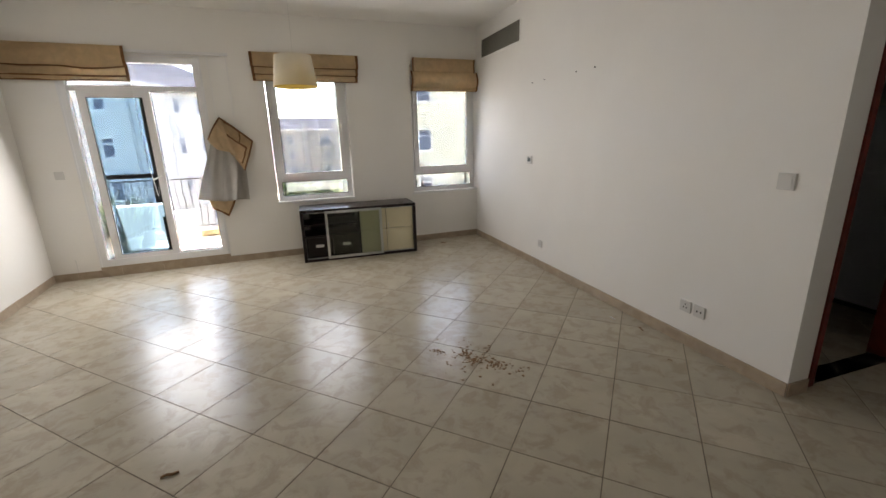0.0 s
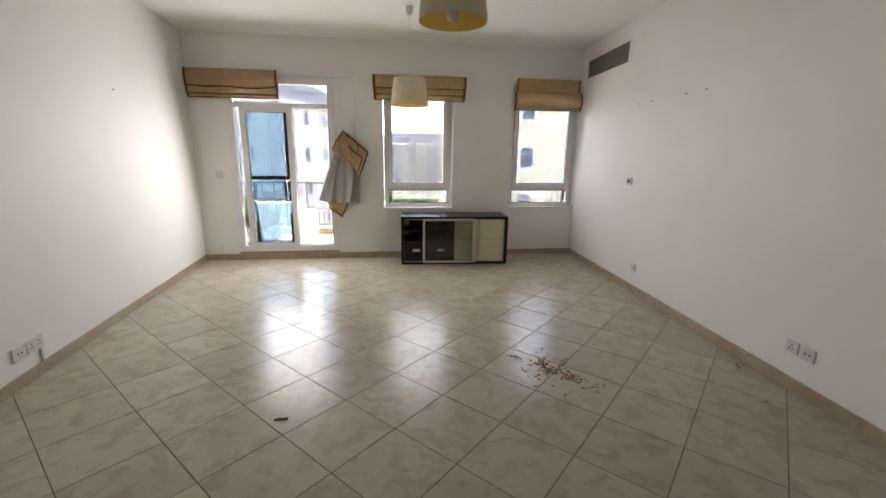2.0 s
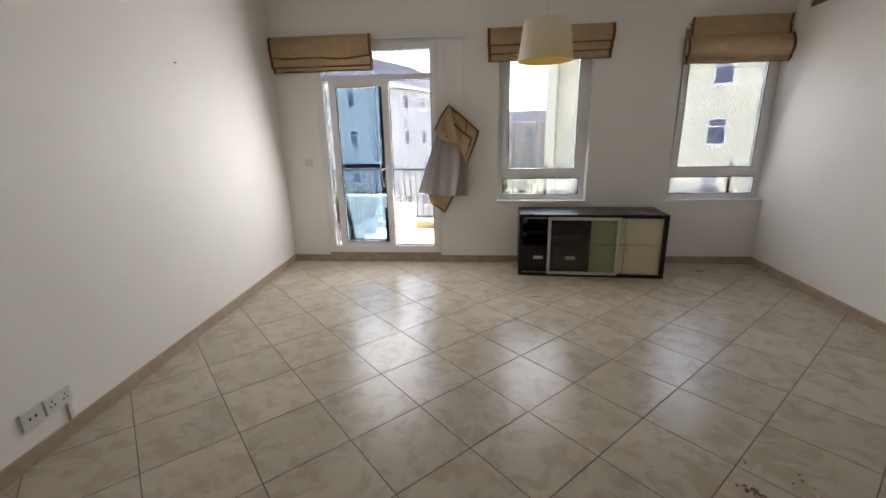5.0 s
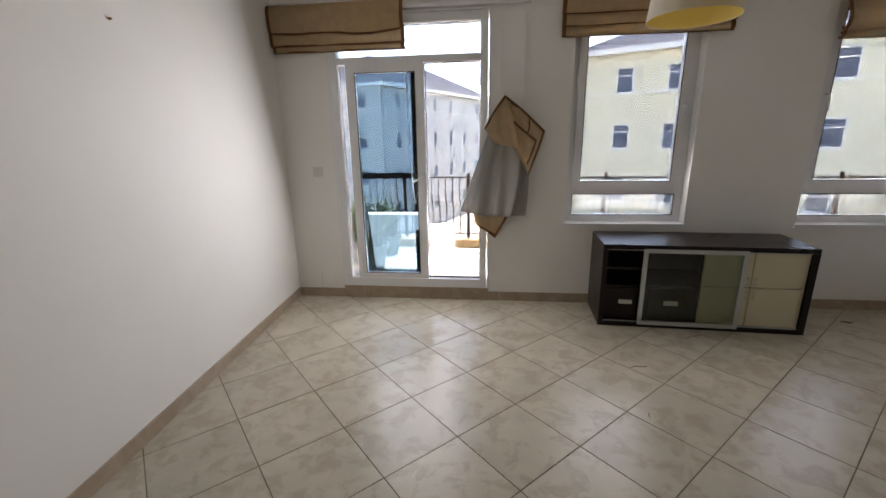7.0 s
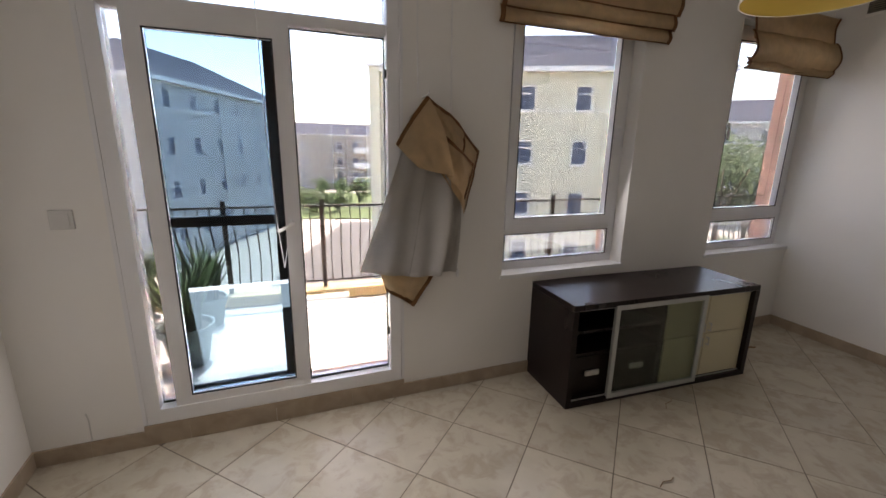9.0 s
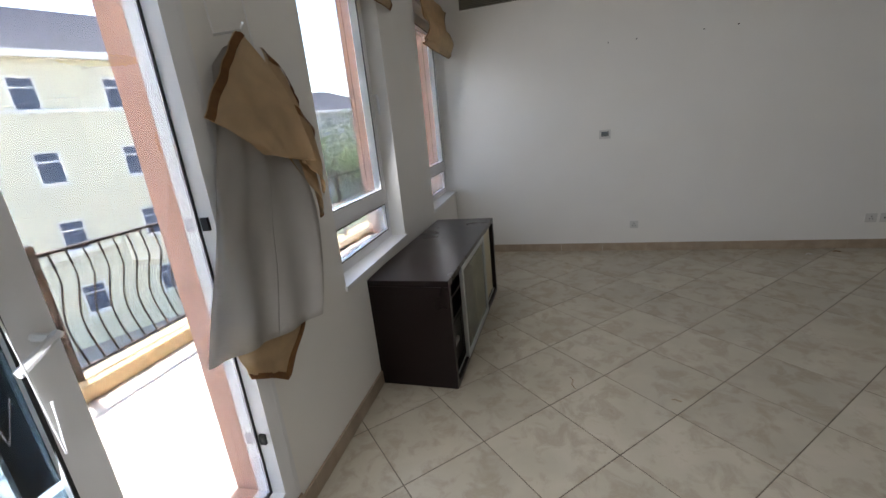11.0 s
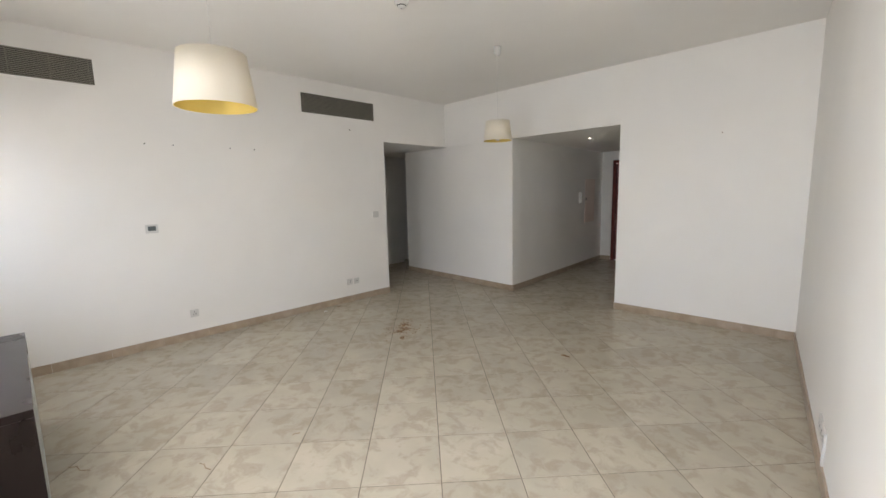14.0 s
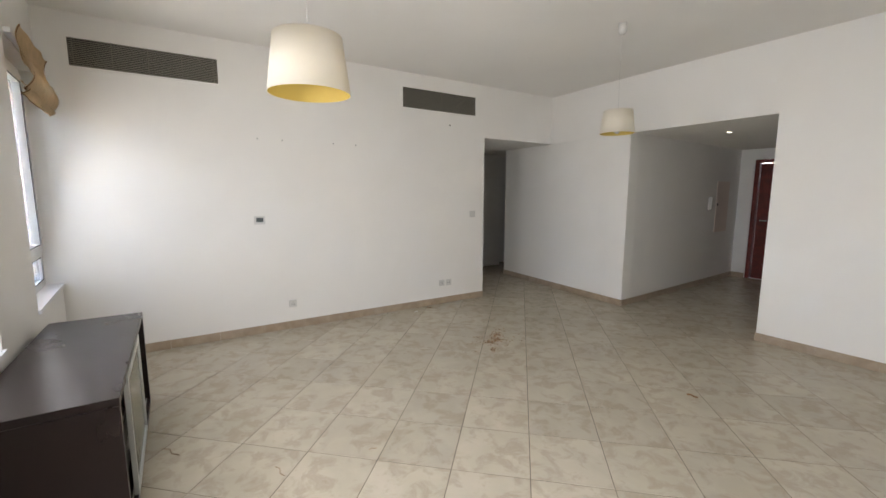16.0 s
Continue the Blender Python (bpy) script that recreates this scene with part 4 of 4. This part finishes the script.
def building(name, label, p0, direction, length, depth, wall_mat, tops, eave, window_at, w=1.0, h=1.5, band=None, roof_rise=3.2, hip=True, group="apartment buildings"):
    """A block whose front runs from p0 along direction; its inside lies to the left of that line."""
    a = math.atan2(direction[1], direction[0])
    b = thing(name, pose(p0[0], p0[1], 0, 0, 0, math.degrees(a)), label, "building", group)
    holes = [(s, s + w, t - h, t) for s in window_at for t in tops]
    part("wall", wall_bm(length, 0.35, GROUND_Z, eave, holes), wall_mat, b)
    bm = bmesh.new()
    add_box(bm, 0, length, 0.36, depth, GROUND_Z, eave - 0.01)
    part("wall", bm, wall_mat, b)
    me_f, me_g = far_window(b, w, h, CACHE)
    for s in window_at:
        for t in tops:
            f = new("window", me_f)
            f.parent, f.location = b, (s + w / 2, 0.03, t - h)
            g = new("pane", me_g)
            g.parent, g.location = f, (0, 0, 0)
    bm = bmesh.new()
    add_box(bm, -0.45, length + 0.45, -0.45, depth + 0.45, eave, eave + 0.28)
    part("fascia", bm, WHITE_TRIM, b)
    if band:
        bm = bmesh.new()
        add_box(bm, -0.08, length + 0.08, -0.09, 0.0, band, band + 0.16)
        add_box(bm, -0.09, 0.0, 0.0, depth, band, band + 0.16)
        part("string_course", bm, WHITE_TRIM, b)
    # roof: courses of tile as low steps
    bm = bmesh.new()
    n = 26
    z0, o, last = eave + 0.281, 0.4, None
    for k in range(n):
        t0, t1 = k / n, (k + 1) / n
        run = depth / 2 + o
        x0, y0 = -o + run * t0 * (1 if hip else 0), -o + run * t0
        x1, y1 = length + o - run * t0 * (1 if hip else 0), depth + o - run * t0
        z = z0 + roof_rise * t0
        xa, ya = -o + run * t1 * (1 if hip else 0), -o + run * t1
        xb, yb = length + o - run * t1 * (1 if hip else 0), depth + o - run * t1
        zz = z0 + roof_rise * t1
        q = [bm.verts.new(v) for v in ((x0, y0, z + 0.05), (x1, y0, z + 0.05), (x1, y1, z + 0.05), (x0, y1, z + 0.05))]
        r = [bm.verts.new(v) for v in ((xa, ya, zz), (xb, ya, zz), (xb, yb, zz), (xa, yb, zz))]
        e = last or [bm.verts.new(v) for v in ((x0, y0, z), (x1, y0, z), (x1, y1, z), (x0, y1, z))]
        last = r
        for j in range(4):
            i2 = (j + 1) % 4
            bm.faces.new((q[j], q[i2], r[i2], r[j]))
            bm.faces.new((e[j], e[i2], q[i2], q[j]))
    part("roof", bm, ROOF, b)
    return b


TOPS = [5.3, 2.1, -1.1, -4.3]
# the cream block across the street
u = Vector((0.9164, -0.4002))
P = Vector((8.02, 24.17)) - u * 2.2
building("apartment_building", "cream rendered four-storey apartment block with grey tiled roof", P, u, 20.4, 12, CREAM_WALL, TOPS, 6.05,
         [2.2, 4.95, 8.6, 11.95, 15.0, 18.2], band=3.75)
tower = thing("stair_tower", pose(P.x, P.y, 0, 0, 0, math.degrees(math.atan2(u.y, u.x))), "narrow cream rendered tower at the corner of the cream block", "building", "apartment buildings")
box("wall", -0.62, -0.002, -0.55, 2.5, GROUND_Z, 6.3, CREAM_WALL, tower)
box("fascia", -0.75, -0.002, -0.68, 2.6, 6.301, 6.5, WHITE_TRIM, tower)
# the white block on the other side of the street
u = Vector((0.349, 0.937))
P = Vector((-8.77, 31.4))
bld = building("apartment_building", "long white rendered four-storey apartment block with a grey tiled roof", P, u, 22.5, 13, GREY_WALL, TOPS, 5.75,
               [1.6, 4.7, 7.9, 11.2, 14.4, 17.8, 20.6], band=3.9, roof_rise=3.6)
v2 = Vector((-0.937, 0.349))
end = thing("gable_wall", pose(P.x + v2.x * 12.95, P.y + v2.y * 12.95, 0, 0, 0, math.degrees(math.atan2(-v2.y, -v2.x))), "white rendered end wall with three columns of windows", "building", "apartment buildings")
holes = [(s, s + 1.0, t - 1.5, t) for s in (2.0, 6.0, 10.4) for t in TOPS]
part("wall", wall_bm(12.9, 0.3, GROUND_Z, 5.74, holes), GREY_WALL, end).location = (0, -0.31, 0)
me_f, me_g = far_window(end, 1.0, 1.5, CACHE)
for s in (2.0, 6.0, 10.4):
    for t in TOPS:
        f = new("window", me_f)
        f.parent, f.location = end, (s + 0.5, -0.28, t - 1.5)
        g = new("pane", me_g)
        g.parent = f
box("string_course", 0, 12.9, -0.40, -0.311, 3.9, 4.06, WHITE_TRIM, end)

# the distant block with stacked balconies
FT = [2.5, -0.7, -3.7, -6.4]
far = building("apartment_building", "distant white and beige apartment block with stacked balconies", (-9, 91.5), (1, 0), 40, 14, BEIGE_WALL, FT, 3.7,
               [2.5, 5.5, 9.0, 16.5, 19.8, 26.5, 30, 34, 37], w=1.3, h=1.7, roof_rise=2.6)
for x0, x1, m_ in ((13.2, 18.3, CREAM_WALL), (19.4, 24.2, GREY_WALL), (7.0, 7.7, BEIGE_WALL), (12.5, 13.1, BEIGE_WALL), (18.5, 19.2, BEIGE_WALL)):
    if x1 - x0 < 1:
        box("pier", x0, x1, -0.9, -0.002, GROUND_Z, 5.4, m_, far)
for x0 in (14.5, 20.0):
    for t in FT[:4]:
        box("balcony_slab", x0, x0 + 3.4, -1.4, -0.001, t - 2.35, t - 2.15, WHITE_TRIM, far)
        bm = bmesh.new()
        if x0 < 16:
            for k in range(18):
                add_box(bm, x0 + 0.05 + k * 0.19, x0 + 0.09 + k * 0.19, -1.38, -1.34, t - 2.149, t - 1.2)
            add_box(bm, x0, x0 + 3.4, -1.39, -1.33, t - 1.2, t - 1.12)
            part("balcony_railing", bm, IRON, far)
        else:
            add_box(bm, x0, x0 + 3.4, -1.38, -1.25, t - 2.149, t - 1.15)
            part("balcony_wall", bm, WHITE_TRIM, far)
# a pale block far off to the east
building("apartment_building", "pale apartment block in the haze to the east", (34, 52), (0.75, -0.66), 40, 14, GREY_WALL, [4.3, 1.1, -2.1], 5.0, [2, 6, 10, 14, 18, 22, 26, 30, 34], w=1.3, h=1.6)


def tree(x, y, height, crown_r, seed, label, z0=GROUND_Z):
    rnd = random.Random(seed)
    t = thing("tree", pose(x, y, z0), label, "tree", "courtyard trees")
    trunk_h = height - crown_r * 1.3
    bm = bmesh.new()
    tube(bm, [(0, 0, -0.05), (0.05, 0.03, trunk_h * 0.5), (0, 0.08, trunk_h)], 0.13, 8)
    for k in range(6):
        a = k * 1.05 + rnd.random()
        tube(bm, [(0, 0.05, trunk_h * 0.85), (0.4 * crown_r * math.cos(a), 0.4 * crown_r * math.sin(a), trunk_h + 0.35 * crown_r), (0.75 * crown_r * math.cos(a), 0.75 * crown_r * math.sin(a), trunk_h + crown_r * 0.8)], 0.05, 6)
    part("trunk", bm, BARK, t)
    clumps = [(Vector((rnd.gauss(0, 0.45), rnd.gauss(0, 0.45), rnd.gauss(0.1, 0.34))) * crown_r, rnd.uniform(0.22, 0.42) * crown_r) for _ in range(26)]
    verts, faces = [], []
    for c, r in clumps:
        for _ in range(110):
            d = Vector((rnd.gauss(0, 1), rnd.gauss(0, 1), rnd.gauss(0, 1))).normalized() * r * rnd.uniform(0.55, 1.05)
            p = c + d + Vector((0, 0, trunk_h + crown_r * 0.6))
            s = rnd.uniform(0.07, 0.16)
            e1 = Vector((rnd.gauss(0, 1), rnd.gauss(0, 1), rnd.gauss(0, 1))).normalized() * s
            e2 = e1.orthogonal().normalized() * s * 0.6
            i = len(verts)
            verts += [p - e1, p + e2, p + e1, p - e2]
            faces.append((i, i + 1, i + 2, i + 3))
    me = bpy.data.meshes.new("crown")
    me.from_pydata([tuple(v) for v in verts], [], faces)
    me.materials.append(FOLIAGE)
    o = new("crown", me)
    o.parent = t


for i, (x, y, hh, r) in enumerate(((3.3, 72, 3.4, 1.6), (6.6, 70, 3.2, 1.4), (2.2, 56, 3.0, 1.9), (5.0, 57, 2.6, 1.5), (8.6, 62, 4.2, 2.0), (0.4, 60, 3.0, 1.7),
                                   (22.5, 14.2, 9.6, 2.8), (26.5, 15.5, 9.0, 3.0), (25.0, 10.5, 8.2, 2.6), (31, 14, 9.4, 3.2))):
    tree(x, y, hh, r, 20 + i, "leafy green courtyard tree with an uneven crown" if y > 40 else "tall leafy tree beside the cream block")

# ---- floor tiles, laid on the diagonal ----
REGIONS = [
    [(NW.x, NW.y), (SW.x, SW.y), (XE, -5.755), (XE, NE.y)],
    [(HALL_W, -5.755), (HALL_W, HALL_END), (4.045, HALL_END), (HALL_E, -5.755)],
    [(HALL_E, -5.755), (SE.x, SE.y), (SE.x, -5.755)],
    [(XE, -5.755), (7.2, -5.755), (7.2, KIT_Y), (XE, KIT_Y)],
    [(SE.x, -9.3), (7.45, -9.3), (7.45, -5.755), (SE.x, -5.755)],
    [(XE + 0.16, KIT_Y), (8.6, KIT_Y), (8.6, -0.4), (XE + 0.16, -0.4)],
]


def clip(poly, region):
    for i in range(len(region)):
        a, b = Vector(region[i]), Vector(region[(i + 1) % len(region)])
        d = b - a
        out = []
        for j in range(len(poly)):
            p, q = poly[j], poly[(j + 1) % len(poly)]
            sp, sq = d.x * (p.y - a.y) - d.y * (p.x - a.x), d.x * (q.y - a.y) - d.y * (q.x - a.x)
            if sp >= 0:
                out.append(p)
            if (sp >= 0) != (sq >= 0):
                out.append(p.lerp(q, sp / (sp - sq)))
        poly = out
        if len(poly) < 3:
            return []
    return poly


ti, tj = Vector((math.cos(radians(TURN)), math.sin(radians(TURN)))) * TILE, Vector((-math.sin(radians(TURN)), math.cos(radians(TURN)))) * TILE
g_ = 0.0024 / TILE


def tile_mesh(polys):
    bm = bmesh.new()
    for poly in polys:
        area = sum(poly[k].x * poly[(k + 1) % len(poly)].y - poly[(k + 1) % len(poly)].x * poly[k].y for k in range(len(poly)))
        if abs(area) < 0.002:
            continue
        c = sum(poly, Vector((0, 0))) / len(poly)
        top = [bm.verts.new((*(p + (c - p).normalized() * 0.0010), 0.0)) for p in poly]
        mid = [bm.verts.new((*p, -0.0007)) for p in poly]
        low = [bm.verts.new((*p, -0.0040)) for p in poly]
        bm.faces.new(top)
        for k in range(len(poly)):
            j = (k + 1) % len(poly)
            bm.faces.new((mid[k], mid[j], top[j], top[k]))
            bm.faces.new((low[k], low[j], mid[j], mid[k]))
    return mesh_of("tile", bm, TILES)


corners = [ti * a + tj * b for a, b in ((g_, g_), (1 - g_, g_), (1 - g_, 1 - g_), (g_, 1 - g_))]
FULL = tile_mesh([corners])
tile_rnd = random.Random(12)
for i in range(-30, 31):
    for j in range(-30, 31):
        o = TILE_ORIGIN + ti * i + tj * j
        quad = [o + c for c in corners]
        cut = [c for c in (clip(list(quad), r) for r in REGIONS) if c]
        if not cut:
            continue
        if len(cut) == 1 and len(cut[0]) == 4 and all((a - b).length < 1e-6 for a, b in zip(cut[0], quad)):
            t = new("tile", FULL)
            t.rotation_euler = (radians(tile_rnd.gauss(0, 0.035)), radians(tile_rnd.gauss(0, 0.035)), 0)
        else:
            t = new("tile", tile_mesh([[p - o for p in c] for c in cut]))
            if not t.data.vertices:
                bpy.data.objects.remove(t)
                continue
        t.parent = floor
        t.location = (o.x, o.y, 0)
